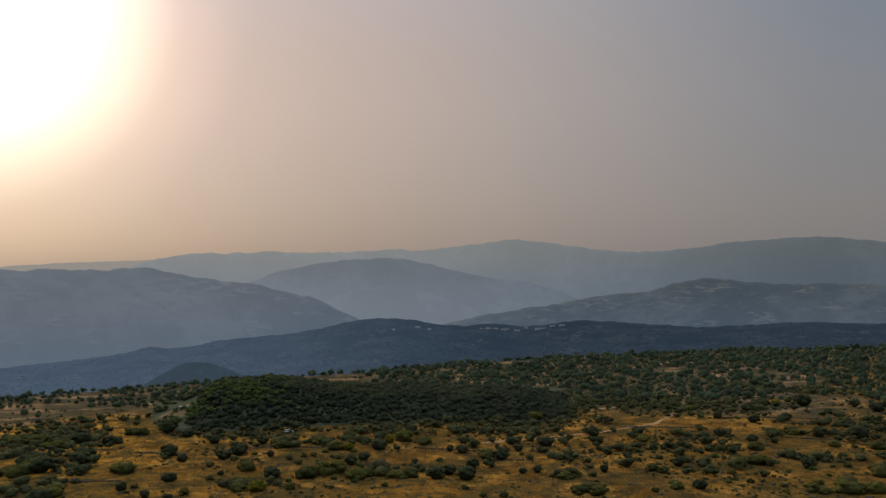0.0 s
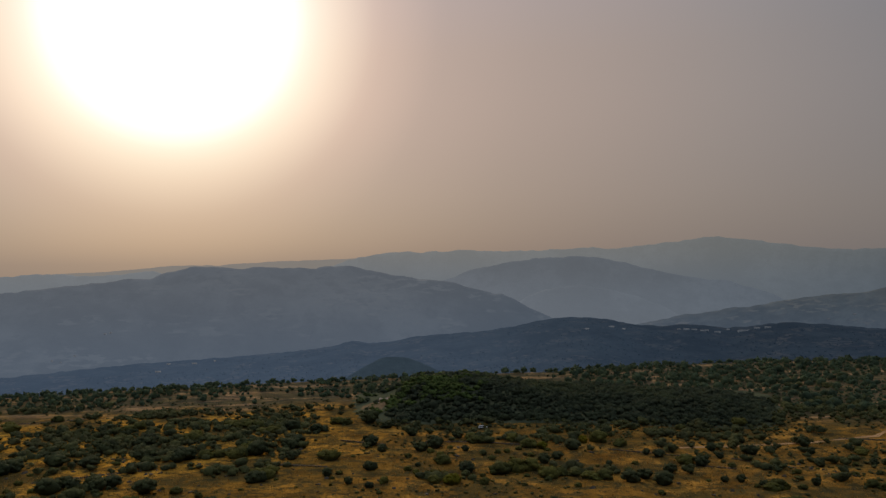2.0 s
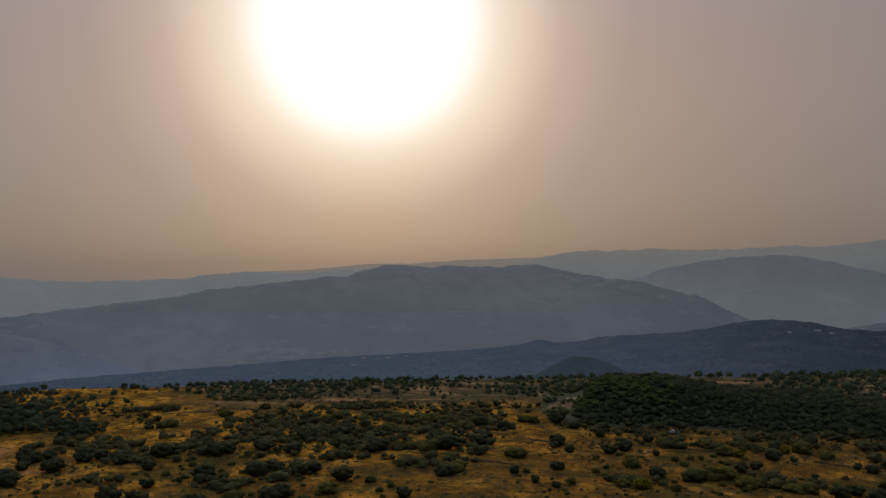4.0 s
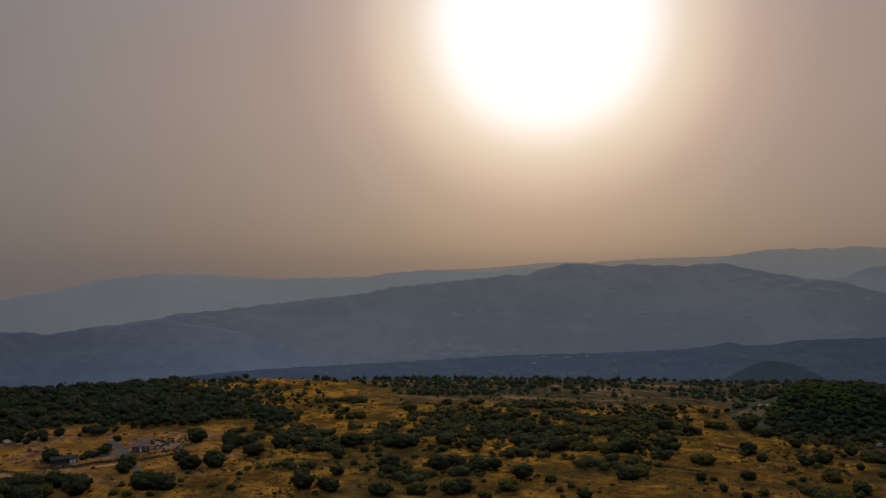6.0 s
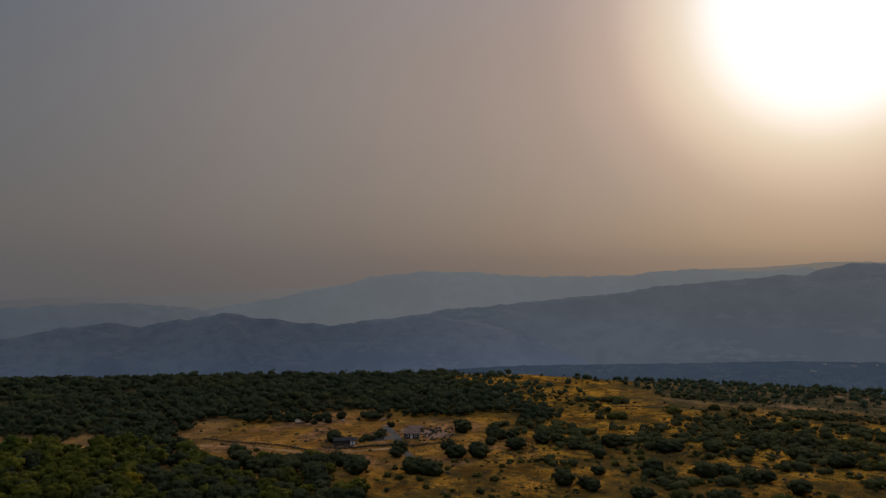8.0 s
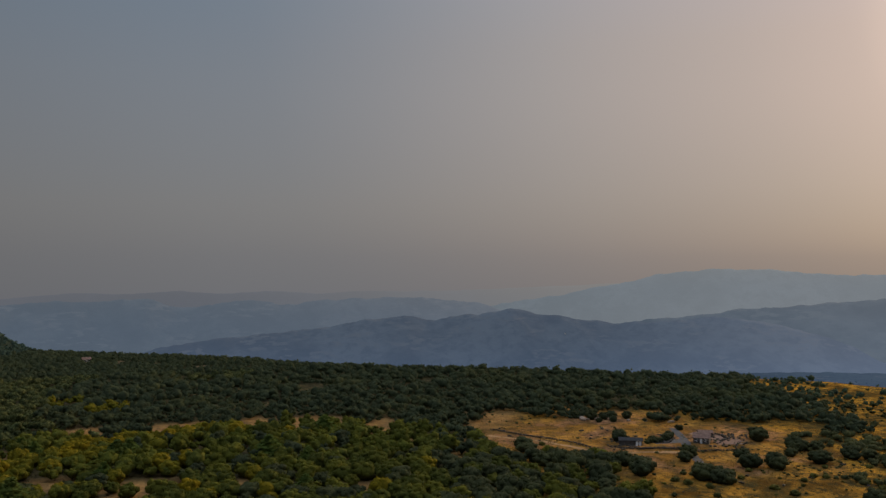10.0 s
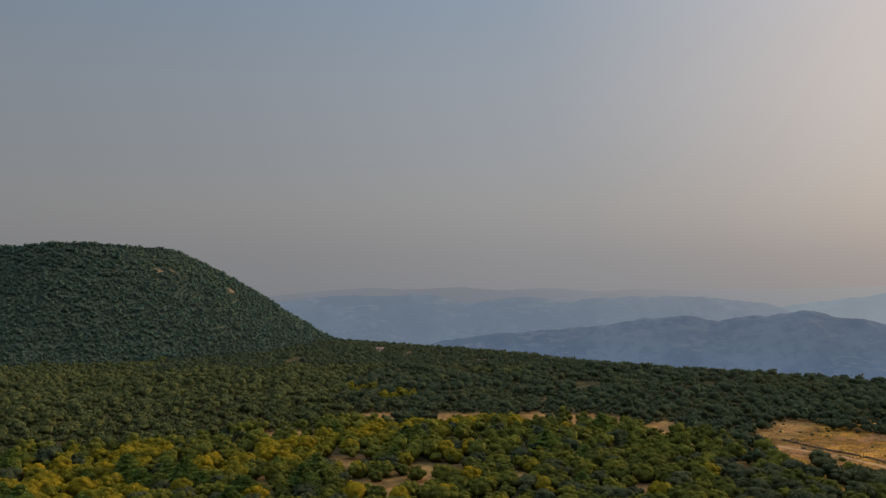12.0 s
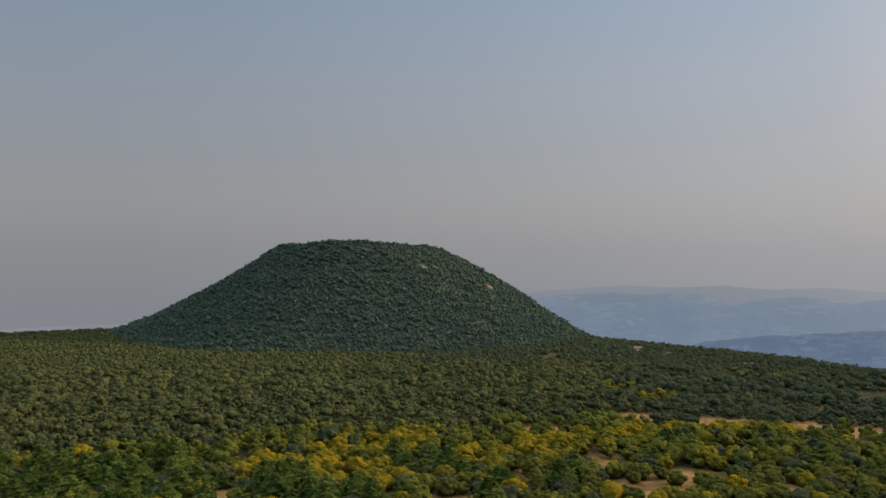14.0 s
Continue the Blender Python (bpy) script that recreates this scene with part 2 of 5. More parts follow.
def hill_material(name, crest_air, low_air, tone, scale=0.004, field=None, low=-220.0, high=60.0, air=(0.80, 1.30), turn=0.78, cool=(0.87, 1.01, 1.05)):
    """Backdrop of distance: hills kilometres off, whose slopes emit painted haze in place of the lit air before them;
    more of it low in the valleys.
    """
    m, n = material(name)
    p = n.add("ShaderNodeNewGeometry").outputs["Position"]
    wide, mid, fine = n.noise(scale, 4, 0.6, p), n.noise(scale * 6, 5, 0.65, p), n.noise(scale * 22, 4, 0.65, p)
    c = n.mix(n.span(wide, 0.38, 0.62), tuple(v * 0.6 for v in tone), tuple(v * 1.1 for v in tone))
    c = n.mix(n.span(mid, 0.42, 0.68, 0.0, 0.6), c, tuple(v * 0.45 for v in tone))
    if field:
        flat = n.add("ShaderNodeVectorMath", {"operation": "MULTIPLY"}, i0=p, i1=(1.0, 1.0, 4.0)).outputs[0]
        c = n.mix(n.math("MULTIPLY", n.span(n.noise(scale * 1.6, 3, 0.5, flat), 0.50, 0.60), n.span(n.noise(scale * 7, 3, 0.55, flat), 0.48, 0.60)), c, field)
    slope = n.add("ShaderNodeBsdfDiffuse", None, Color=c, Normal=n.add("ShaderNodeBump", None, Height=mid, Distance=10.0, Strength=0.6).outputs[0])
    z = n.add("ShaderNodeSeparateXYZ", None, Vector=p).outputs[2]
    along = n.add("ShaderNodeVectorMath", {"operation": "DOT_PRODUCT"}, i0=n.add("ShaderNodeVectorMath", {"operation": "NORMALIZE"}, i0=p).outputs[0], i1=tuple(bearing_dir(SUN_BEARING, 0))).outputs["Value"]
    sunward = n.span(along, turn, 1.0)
    tint = n.mix(sunward, cool, (1.03, 1.02, 0.95))  # haze emission painted warmer under the sun, cooler away from it
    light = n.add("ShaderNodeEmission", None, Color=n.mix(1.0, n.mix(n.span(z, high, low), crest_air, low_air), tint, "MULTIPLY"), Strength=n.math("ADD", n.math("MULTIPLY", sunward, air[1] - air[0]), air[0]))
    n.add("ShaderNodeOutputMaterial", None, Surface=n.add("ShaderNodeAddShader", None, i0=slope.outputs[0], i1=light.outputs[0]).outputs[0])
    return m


def plain_material(name, colour, rough=0.6, metal=0.0, vary=0.25, scale=1.5):
    m, n = material(name)
    p = n.add("ShaderNodeTexCoord").outputs["Object"]
    f = n.noise(scale, 5, 0.65, p)
    c = n.mix(n.span(f, 0.3, 0.7), tuple(v * (1 - vary) for v in colour), tuple(min(1, v * (1 + vary)) for v in colour))
    finish(n, c, rough, f, 0.02, 0, metal)
    return m


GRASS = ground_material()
SCRUB_SOIL = soil_material("wooded_soil", (0.032, 0.042, 0.028), (0.056, 0.062, 0.040))
MOUND_SOIL = soil_material("mound_turf", (0.044, 0.050, 0.030), (0.075, 0.076, 0.042))
BARK = plain_material("bark", (0.09, 0.065, 0.045), 0.95, 0, 0.4, 3.0)
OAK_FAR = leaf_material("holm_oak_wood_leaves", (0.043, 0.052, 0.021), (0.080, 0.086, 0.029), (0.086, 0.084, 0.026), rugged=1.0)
# holm oaks seen against the sun: leaves painted darker, and bluer for haze
HOLM_BACKLIT = leaf_material("backlit_holm_oak_leaves", (0.048, 0.060, 0.032), (0.062, 0.075, 0.038), (0.078, 0.084, 0.034), through=0.44, rugged=0.2)
# cone wood: haze put into the leaf colour as a blue-green tint
CONE_LEAF = leaf_material("hazed_cone_wood_leaves", (0.038, 0.060, 0.045), (0.064, 0.092, 0.064), (0.058, 0.078, 0.052), rugged=0.8)
# rim scrub: a cooler leaf colour that stands in for haze with distance
RIM_LEAF = leaf_material("hazed_scrub_leaves", (0.042, 0.060, 0.036), (0.068, 0.090, 0.046), (0.066, 0.080, 0.038))
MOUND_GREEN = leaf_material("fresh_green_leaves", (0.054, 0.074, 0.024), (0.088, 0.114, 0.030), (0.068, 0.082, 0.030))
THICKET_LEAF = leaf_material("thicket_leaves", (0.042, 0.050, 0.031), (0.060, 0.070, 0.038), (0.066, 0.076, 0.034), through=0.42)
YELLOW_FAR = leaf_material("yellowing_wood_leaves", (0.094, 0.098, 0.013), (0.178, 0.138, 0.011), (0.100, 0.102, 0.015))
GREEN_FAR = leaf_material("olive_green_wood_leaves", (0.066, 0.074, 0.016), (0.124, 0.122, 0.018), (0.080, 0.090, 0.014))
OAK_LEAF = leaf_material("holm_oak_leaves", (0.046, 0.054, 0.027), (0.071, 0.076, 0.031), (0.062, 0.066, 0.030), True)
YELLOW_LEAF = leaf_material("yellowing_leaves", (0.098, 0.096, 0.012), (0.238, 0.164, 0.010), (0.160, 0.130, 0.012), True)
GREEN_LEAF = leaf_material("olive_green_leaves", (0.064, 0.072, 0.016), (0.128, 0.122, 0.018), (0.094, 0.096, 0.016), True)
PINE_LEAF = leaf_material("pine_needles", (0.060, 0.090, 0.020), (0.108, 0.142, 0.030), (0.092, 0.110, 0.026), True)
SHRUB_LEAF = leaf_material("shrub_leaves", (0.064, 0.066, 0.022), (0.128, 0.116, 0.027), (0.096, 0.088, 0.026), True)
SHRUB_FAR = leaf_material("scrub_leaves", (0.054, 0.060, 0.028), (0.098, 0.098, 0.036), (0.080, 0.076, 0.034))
ROCK = plain_material("dark_lava_stone", (0.050, 0.040, 0.030), 0.95, 0, 0.4, 1.2)


# ---- meshes ----
def mesh_of(name, verts, faces, mat, smooth=False):
    """A mesh from an (n, 3) array and one or several arrays of faces."""
    me = bpy.data.meshes.new(name)
    verts = np.asarray(verts, dtype=np.float32)
    lists = faces if isinstance(faces, list) else [faces]
    sizes = np.concatenate([np.full(len(f), f.shape[1]) for f in lists])
    loops = np.concatenate([f.ravel() for f in lists])
    me.vertices.add(len(verts))
    me.vertices.foreach_set("co", verts.ravel())
    me.loops.add(len(loops))
    me.loops.foreach_set("vertex_index", loops.astype(np.int32))
    me.polygons.add(len(sizes))
    me.polygons.foreach_set("loop_start", np.concatenate([[0], np.cumsum(sizes)[:-1]]).astype(np.int32))
    me.polygons.foreach_set("use_smooth", np.full(len(sizes), smooth))
    me.update(calc_edges=True)
    me.validate()
    me.materials.append(mat)
    return me


def grid_faces(rows, cols, closed=False):
    i, j = np.meshgrid(np.arange(rows - 1), np.arange(cols if closed else cols - 1), indexing="ij")
    a, b = i * cols + j, i * cols + (j + 1) % cols
    return np.stack([a, b, b + cols, a + cols], -1).reshape(-1, 4)


def part(name, data, parent, label=""):
    ob = new(name, data)
    ob.parent = parent
    return tagged(ob, label)


def from_bmesh(name, bm, mat, smooth=False):
    me = bpy.data.meshes.new(name)
    bm.to_mesh(me)
    bm.free()
    me.materials.append(mat)
    for p in me.polygons:
        p.use_smooth = smooth
    return me


LATTICE = np.random.default_rng(7).random((256, 256))


def value_noise(x, y, size):
    """Smooth noise, 0 to 1, whose features are about size metres wide."""
    x, y = np.asarray(x, float) / size + 91.3, np.asarray(y, float) / size + 57.7
    i, j = np.floor(x).astype(int), np.floor(y).astype(int)
    u, v = x - i, y - j
    u, v = u * u * (3 - 2 * u), v * v * (3 - 2 * v)
    g = lambda a, b: LATTICE[a % 256, b % 256]
    return (g(i, j) * (1 - u) + g(i + 1, j) * u) * (1 - v) + (g(i, j + 1) * (1 - u) + g(i + 1, j + 1) * u) * v


def rough_noise(x, y, size, octaves=4):
    return sum(value_noise(x + 31 * k, y - 17 * k, size / 2 ** k) * 0.5 ** k for k in range(octaves)) / (2 - 0.5 ** (octaves - 1))


def smooth(a, low, high):
    t = np.clip((np.asarray(a, float) - low) / (high - low), 0, 1)
    return t * t * (3 - 2 * t)


def polar(x, y):
    return np.degrees(np.arctan2(-np.asarray(x, float), np.asarray(y, float))), np.hypot(x, y)


def at(b, r):
    b = np.radians(b)
    return -r * np.sin(b), r * np.cos(b)


# ---- the lie of the land ----
CONE_B, CONE_R, CONE_H = 116.0, 905.0, 87.0
CONE_X, CONE_Y = at(CONE_B, CONE_R)


def edge_of_plateau(b):
    """How far off the plain breaks away into the valley, by bearing."""
    return np.interp(b, [-180, -40, -27, -15, -4, 5, 14, 28, 44, 50, 55, 61, 72, 77, 84, 92, 99, 106, 124, 130, 180], [870, 870, 850, 740, 670, 600, 570, 550, 556, 572, 572, 557, 576, 584, 612, 688, 752, 830, 850, 900, 900])


def cone_height(x, y):
    d = np.hypot(x - CONE_X, y - CONE_Y)
    side = np.arctan2(y - CONE_Y, x - CONE_X)
    d = d * (1 + 0.012 * np.sin(2 * side + 1) + 0.008 * np.sin(5 * side))
    lee = ((x - CONE_X) * CONE_Y - (y - CONE_Y) * CONE_X) / (CONE_R * np.maximum(d, 1.0))  # 1 on the flank towards the farm, -1 on the other
    reach = 254 + 2 * lee
    flank = np.clip((reach - d) / (reach - 89.5 - 0.5 * lee), 0, 1)
    foot = flank ** (1.23 - 0.11 * lee)
    rim = CONE_H * (1 + 0.012 * np.sin(3 * side + 0.6)) * np.minimum(foot, 1.0)
    bowl = 16 * smooth(74 - d, 0, 50)
    return rim - bowl + (rough_noise(x, y, 40) - 0.5) * 4 * smooth(flank, 0.1, 0.4)


def mound_height(x, y):
    b, r = polar(x, y)
    side = smooth(b, -9.5, -4.5) * (1 - smooth(b, 14.0, 20.5))
    crest = np.interp(b, [-9, -6, 0, 7, 11.5, 14.5, 17.0, 20], [5, 6.5, 7.5, 10, 15, 14.5, 7, 2])
    front, back = smooth(r, 416, 462), 1 - smooth(r, 480, 560)
    return crest * side * front * back * (0.92 + 0.16 * rough_noise(x, y, 30))


def plain_height(x, y):
    b, r = polar(x, y)
    past = np.maximum(0, r - edge_of_plateau(b))
    drop = -np.minimum(0.26 * past * smooth(past, 0, 110), 350.0)
    soft = (rough_noise(x, y, 90) - 0.5) * 2.0 + (rough_noise(x, y, 22) - 0.5) * 1.2
    return drop + soft * smooth(r, 150, 300)


def land_height(x, y):
    return plain_height(x, y) + np.maximum(0, cone_height(x, y)) + mound_height(x, y)


# clearings in the woods: bearing, distance, half length across the view, half depth
SCARS = [(111.7, 799, 6, 3.5), (110.9, 806, 5, 2.5), (107.2, 817, 4, 4)]  # bare ground high on the cone
GLADES = [(95.3, 690, 9, 9), (93.2, 668, 9, 8), (90.4, 640, 10, 7), (97.35, 699, 6, 8), (87.5, 618, 6, 5), (100.8, 655, 7, 4)]  # bare glades in the far wood
CLEARINGS = [(125.0, 282, 6, 11), (134.0, 361, 6, 7), (103.7, 384, 12, 8), (97.7, 415, 13, 12), (92.0, 414, 13, 13), (86.9, 414, 6, 19), (84.0, 409, 10, 17), (81.8, 406, 9, 16), (78.6, 401, 7, 15), (71.8, 404, 5, 10),
             (100.3, 330, 12, 8), (93.8, 314, 13, 10), (96.2, 290, 14, 10), (109.8, 270, 10, 7), (108.6, 462, 6, 5), (73.5, 334, 6, 8), (79.5, 292, 7, 7), (82.0, 345, 8, 6), (76.5, 372, 7, 6),
             (90.5, 352, 8, 6), (105.5, 300, 6, 6), (88.2, 300, 7, 6)]
GOLD = [(121.5, 312, 12, 14), (118.5, 318, 13, 16), (116.0, 330, 13, 14), (113.6, 346, 16, 14), (115.5, 298, 15, 16),
        (103.0, 338, 18, 15), (94.8, 390, 20, 12), (90.0, 398, 18, 10), (98.4, 500, 9, 9), (96.2, 467, 9, 9), (99.0, 365, 14, 10), (107.5, 322, 12, 12)]


def inside(x, y, spots, ragged=0.5):
    """How far into the nearest of the oval spots a place lies: 1 at its middle, 0 or less outside."""
    b, r = polar(x, y)
    best = np.full(len(x), -9.0)
    for sb, sr, across, deep in spots:
        d = np.hypot(np.radians(b - sb) * sr / across, (r - sr) / deep)
        best = np.maximum(best, 1 - d + ragged * (value_noise(x, y, 7) - 0.5))
    return best


def build_ground():
    bearings = np.concatenate([np.arange(-180, -40, 3.0), np.arange(-40, 150, 0.6), np.arange(150, 180, 3.0)])
    radii = np.concatenate([np.linspace(6, 250, 14), np.arange(262, 1000, 9), np.geomspace(1010, 4900, 40)])
    B, R = np.meshgrid(bearings, radii)
    X, Y = at(B, R)
    verts = np.stack([X, Y, plain_height(X, Y)], -1).reshape(-1, 3)
    n = len(bearings)
    verts = np.concatenate([verts, [[0, 0, 0]]])
    fan = np.stack([np.arange(n), (np.arange(n) + 1) % n, np.full(n, len(verts) - 1)], -1)
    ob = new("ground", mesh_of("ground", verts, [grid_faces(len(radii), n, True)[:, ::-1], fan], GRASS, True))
    open_soil = smooth(inside(verts[:, 0], verts[:, 1], CLEARINGS, 0.6), -0.55, 0.1)  # where no trees keep the sand dark with litter
    b, r = polar(verts[:, 0], verts[:, 1])
    open_soil = np.maximum(open_soil, smooth(b, 46, 50) * (1 - smooth(b, 71, 74)) * smooth(r, 325, 340) * (1 - smooth(r, 436, 452)))
    ob.data.attributes.new("bare", "FLOAT", "POINT").data.foreach_set("value", open_soil.astype(np.float32))
    tagged(ob, "dry golden grass plain with dark stony and bushy patches", "ground", kind="structure")


def build_rise(name, x0, x1, y0, y1, step, bump, mat, label, category):
    xs, ys = np.arange(x0, x1, step), np.arange(y0, y1, step)
    Y, X = np.meshgrid(ys, xs, indexing="ij")
    h = bump(X, Y)
    z = plain_height(X, Y) + np.where(h > 0.3, h, -3.0)
    keep = (h > 0.01).ravel()
    faces = grid_faces(len(ys), len(xs))
    faces = faces[keep[faces].any(1)]
    used, back = np.unique(faces, return_inverse=True)
    verts = np.stack([X, Y, z], -1).reshape(-1, 3)[used]
    ob = new(name, mesh_of(name, verts, back.reshape(-1, 4), mat, True))
    return tagged(ob, label, category, kind="structure")


build_ground()
build_rise("volcanic_cone", CONE_X - 290, CONE_X + 290, CONE_Y - 290, CONE_Y + 290, 6.0, cone_height, SCRUB_SOIL,
           "steep flat-topped volcanic cone clad in dark green wood", "hill")
build_rise("mound", -230, 120, 380, 600, 4.0, mound_height, MOUND_SOIL, "long low mound covered with dense dark green bushes", "hill")


# ---- far hills ----
RIDGES = {}


def build_ridge(name, label, far, deep, crest, mat, sunk=0.0, wobble=10.0, seed=0):
    """A range of hills whose crest lies far metres off; crest: bearing and the angle at which it stands over the eye's level."""
    bs = np.arange(crest[0][0], crest[-1][0] + 0.01, 0.26 if far > 4400 else 0.16)
    el = np.interp(bs, [c[0] for c in crest], [c[1] for c in crest])
    k = np.hanning(9) / np.hanning(9).sum()
    el = np.convolve(np.pad(el, 4, "edge"), k, "valid")
    vs = np.concatenate([np.linspace(-1, 0, 23), np.linspace(0.2, 1, 4)])
    V, B = np.meshgrid(vs, bs, indexing="ij")
    E = np.broadcast_to(el, V.shape)
    ends = np.minimum(smooth(B, bs[0], bs[0] + 1.0), 1 - smooth(B, bs[-1] - 1.0, bs[-1]))
    R = far + V * deep + 60 * np.abs(V) * (value_noise(B * 40 + seed, V * 0 + seed, 60) - 0.5)
    X, Y = at(B, R)
    top = EYE + far * np.tan(np.radians(E))
    foot = top - sunk if sunk else -345.0 + 0 * top
    rise = 1 - np.abs(V) ** 1.15
    spur = rough_noise(X + seed * 300, Y, 420, 5) - 0.5
    Z = foot + (top - foot) * rise + spur * (top - foot) * 0.85 * np.abs(V) * (1 - np.abs(V)) * 2.2
    Z += (rough_noise(X, Y + seed * 100, 150, 5) - 0.5) * wobble * 2.4 * smooth(rise, 0.1, 0.8) * (1 - 0.85 * smooth(rise, 0.8, 1.0))
    Z += (rough_noise(X + 700, Y, 30, 3) - 0.5) * wobble * 0.55 * smooth(rise, 0.5, 1.0)
    Z = np.minimum(Z, EYE + R * np.tan(np.radians(E)) + (rough_noise(X, Y + 300, 22, 2) - 0.4) * wobble * 1.0)
    Z += (rough_noise(X + 90, Y + 40, 60, 3) - 0.5) * wobble * 1.5 * smooth(rise, 0.75, 1.0)
    Z = -360 + (Z + 360) * np.maximum(ends, 0.0)
    ob = new(name, mesh_of(name, np.stack([X, Y, Z], -1).reshape(-1, 3), grid_faces(len(vs), len(bs))[:, ::-1], mat, True))
    RIDGES[name] = (bs, X, Y, Z)
    return tagged(ob, label, "hills", kind="structure")


# far hills and far woods: haze put in as emission over weak slope colours
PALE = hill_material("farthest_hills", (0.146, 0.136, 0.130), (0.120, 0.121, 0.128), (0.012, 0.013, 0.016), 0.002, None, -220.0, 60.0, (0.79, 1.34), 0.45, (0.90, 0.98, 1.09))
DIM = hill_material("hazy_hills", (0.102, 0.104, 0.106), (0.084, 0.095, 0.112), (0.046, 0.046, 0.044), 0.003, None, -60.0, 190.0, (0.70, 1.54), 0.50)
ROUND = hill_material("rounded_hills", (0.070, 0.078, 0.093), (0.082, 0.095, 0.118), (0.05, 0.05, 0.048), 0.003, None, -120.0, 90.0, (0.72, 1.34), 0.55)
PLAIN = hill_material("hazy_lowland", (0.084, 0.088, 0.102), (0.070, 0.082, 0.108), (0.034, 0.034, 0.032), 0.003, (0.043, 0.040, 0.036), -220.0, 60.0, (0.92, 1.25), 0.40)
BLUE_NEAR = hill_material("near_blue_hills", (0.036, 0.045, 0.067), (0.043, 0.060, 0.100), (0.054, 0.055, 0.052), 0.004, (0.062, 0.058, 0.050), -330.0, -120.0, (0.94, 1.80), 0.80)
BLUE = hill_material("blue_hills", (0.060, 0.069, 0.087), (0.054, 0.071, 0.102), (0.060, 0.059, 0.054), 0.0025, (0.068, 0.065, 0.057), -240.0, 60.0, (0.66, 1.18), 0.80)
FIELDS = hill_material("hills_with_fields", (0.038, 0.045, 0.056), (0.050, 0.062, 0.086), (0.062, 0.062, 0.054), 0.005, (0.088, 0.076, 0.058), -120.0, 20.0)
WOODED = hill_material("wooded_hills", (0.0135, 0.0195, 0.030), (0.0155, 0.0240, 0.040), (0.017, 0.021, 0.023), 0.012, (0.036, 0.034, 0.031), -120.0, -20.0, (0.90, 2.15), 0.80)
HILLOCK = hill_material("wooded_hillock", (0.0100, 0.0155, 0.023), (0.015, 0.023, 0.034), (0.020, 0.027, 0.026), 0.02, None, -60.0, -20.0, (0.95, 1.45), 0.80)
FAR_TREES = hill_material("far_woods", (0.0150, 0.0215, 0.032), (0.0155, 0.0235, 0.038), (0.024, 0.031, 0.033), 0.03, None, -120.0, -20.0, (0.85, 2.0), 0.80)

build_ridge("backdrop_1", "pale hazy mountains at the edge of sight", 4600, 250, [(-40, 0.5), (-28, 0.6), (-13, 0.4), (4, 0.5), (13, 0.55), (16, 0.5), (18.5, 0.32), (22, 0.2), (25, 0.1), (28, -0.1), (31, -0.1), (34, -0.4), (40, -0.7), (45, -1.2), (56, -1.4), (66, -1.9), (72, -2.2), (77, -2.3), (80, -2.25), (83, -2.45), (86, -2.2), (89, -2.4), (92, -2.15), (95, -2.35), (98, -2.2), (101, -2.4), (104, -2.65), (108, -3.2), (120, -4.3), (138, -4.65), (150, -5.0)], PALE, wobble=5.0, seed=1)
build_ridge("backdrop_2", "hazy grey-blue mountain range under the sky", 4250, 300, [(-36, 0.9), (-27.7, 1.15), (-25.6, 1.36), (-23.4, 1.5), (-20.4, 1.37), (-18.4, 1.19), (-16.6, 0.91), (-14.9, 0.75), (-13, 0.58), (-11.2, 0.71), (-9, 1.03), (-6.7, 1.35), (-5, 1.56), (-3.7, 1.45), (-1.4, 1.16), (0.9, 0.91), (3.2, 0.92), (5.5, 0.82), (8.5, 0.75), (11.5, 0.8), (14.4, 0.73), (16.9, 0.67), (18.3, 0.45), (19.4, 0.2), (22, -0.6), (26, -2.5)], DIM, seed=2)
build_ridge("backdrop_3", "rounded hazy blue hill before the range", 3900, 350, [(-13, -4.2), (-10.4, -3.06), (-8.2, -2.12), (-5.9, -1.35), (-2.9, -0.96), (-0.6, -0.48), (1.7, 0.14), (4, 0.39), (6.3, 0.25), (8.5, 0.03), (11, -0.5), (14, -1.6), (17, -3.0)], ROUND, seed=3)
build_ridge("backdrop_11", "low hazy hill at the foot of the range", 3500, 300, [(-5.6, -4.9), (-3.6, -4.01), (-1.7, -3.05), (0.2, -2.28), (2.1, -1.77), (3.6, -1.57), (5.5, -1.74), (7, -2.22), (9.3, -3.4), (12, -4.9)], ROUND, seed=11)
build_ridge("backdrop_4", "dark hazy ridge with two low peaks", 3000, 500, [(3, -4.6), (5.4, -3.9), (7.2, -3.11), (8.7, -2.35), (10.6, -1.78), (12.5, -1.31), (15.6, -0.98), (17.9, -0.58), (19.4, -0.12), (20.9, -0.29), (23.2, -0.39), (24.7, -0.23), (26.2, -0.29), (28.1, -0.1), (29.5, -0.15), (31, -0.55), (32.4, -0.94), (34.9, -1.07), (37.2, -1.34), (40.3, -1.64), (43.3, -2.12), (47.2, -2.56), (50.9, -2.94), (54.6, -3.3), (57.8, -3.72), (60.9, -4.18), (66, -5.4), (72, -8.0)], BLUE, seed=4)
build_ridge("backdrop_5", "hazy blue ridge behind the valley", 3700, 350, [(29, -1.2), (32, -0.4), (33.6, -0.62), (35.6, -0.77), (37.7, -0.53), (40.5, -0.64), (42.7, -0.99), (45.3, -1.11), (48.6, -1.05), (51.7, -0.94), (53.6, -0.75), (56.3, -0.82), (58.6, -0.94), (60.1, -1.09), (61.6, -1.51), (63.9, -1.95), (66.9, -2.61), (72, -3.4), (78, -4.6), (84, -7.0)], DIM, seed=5)
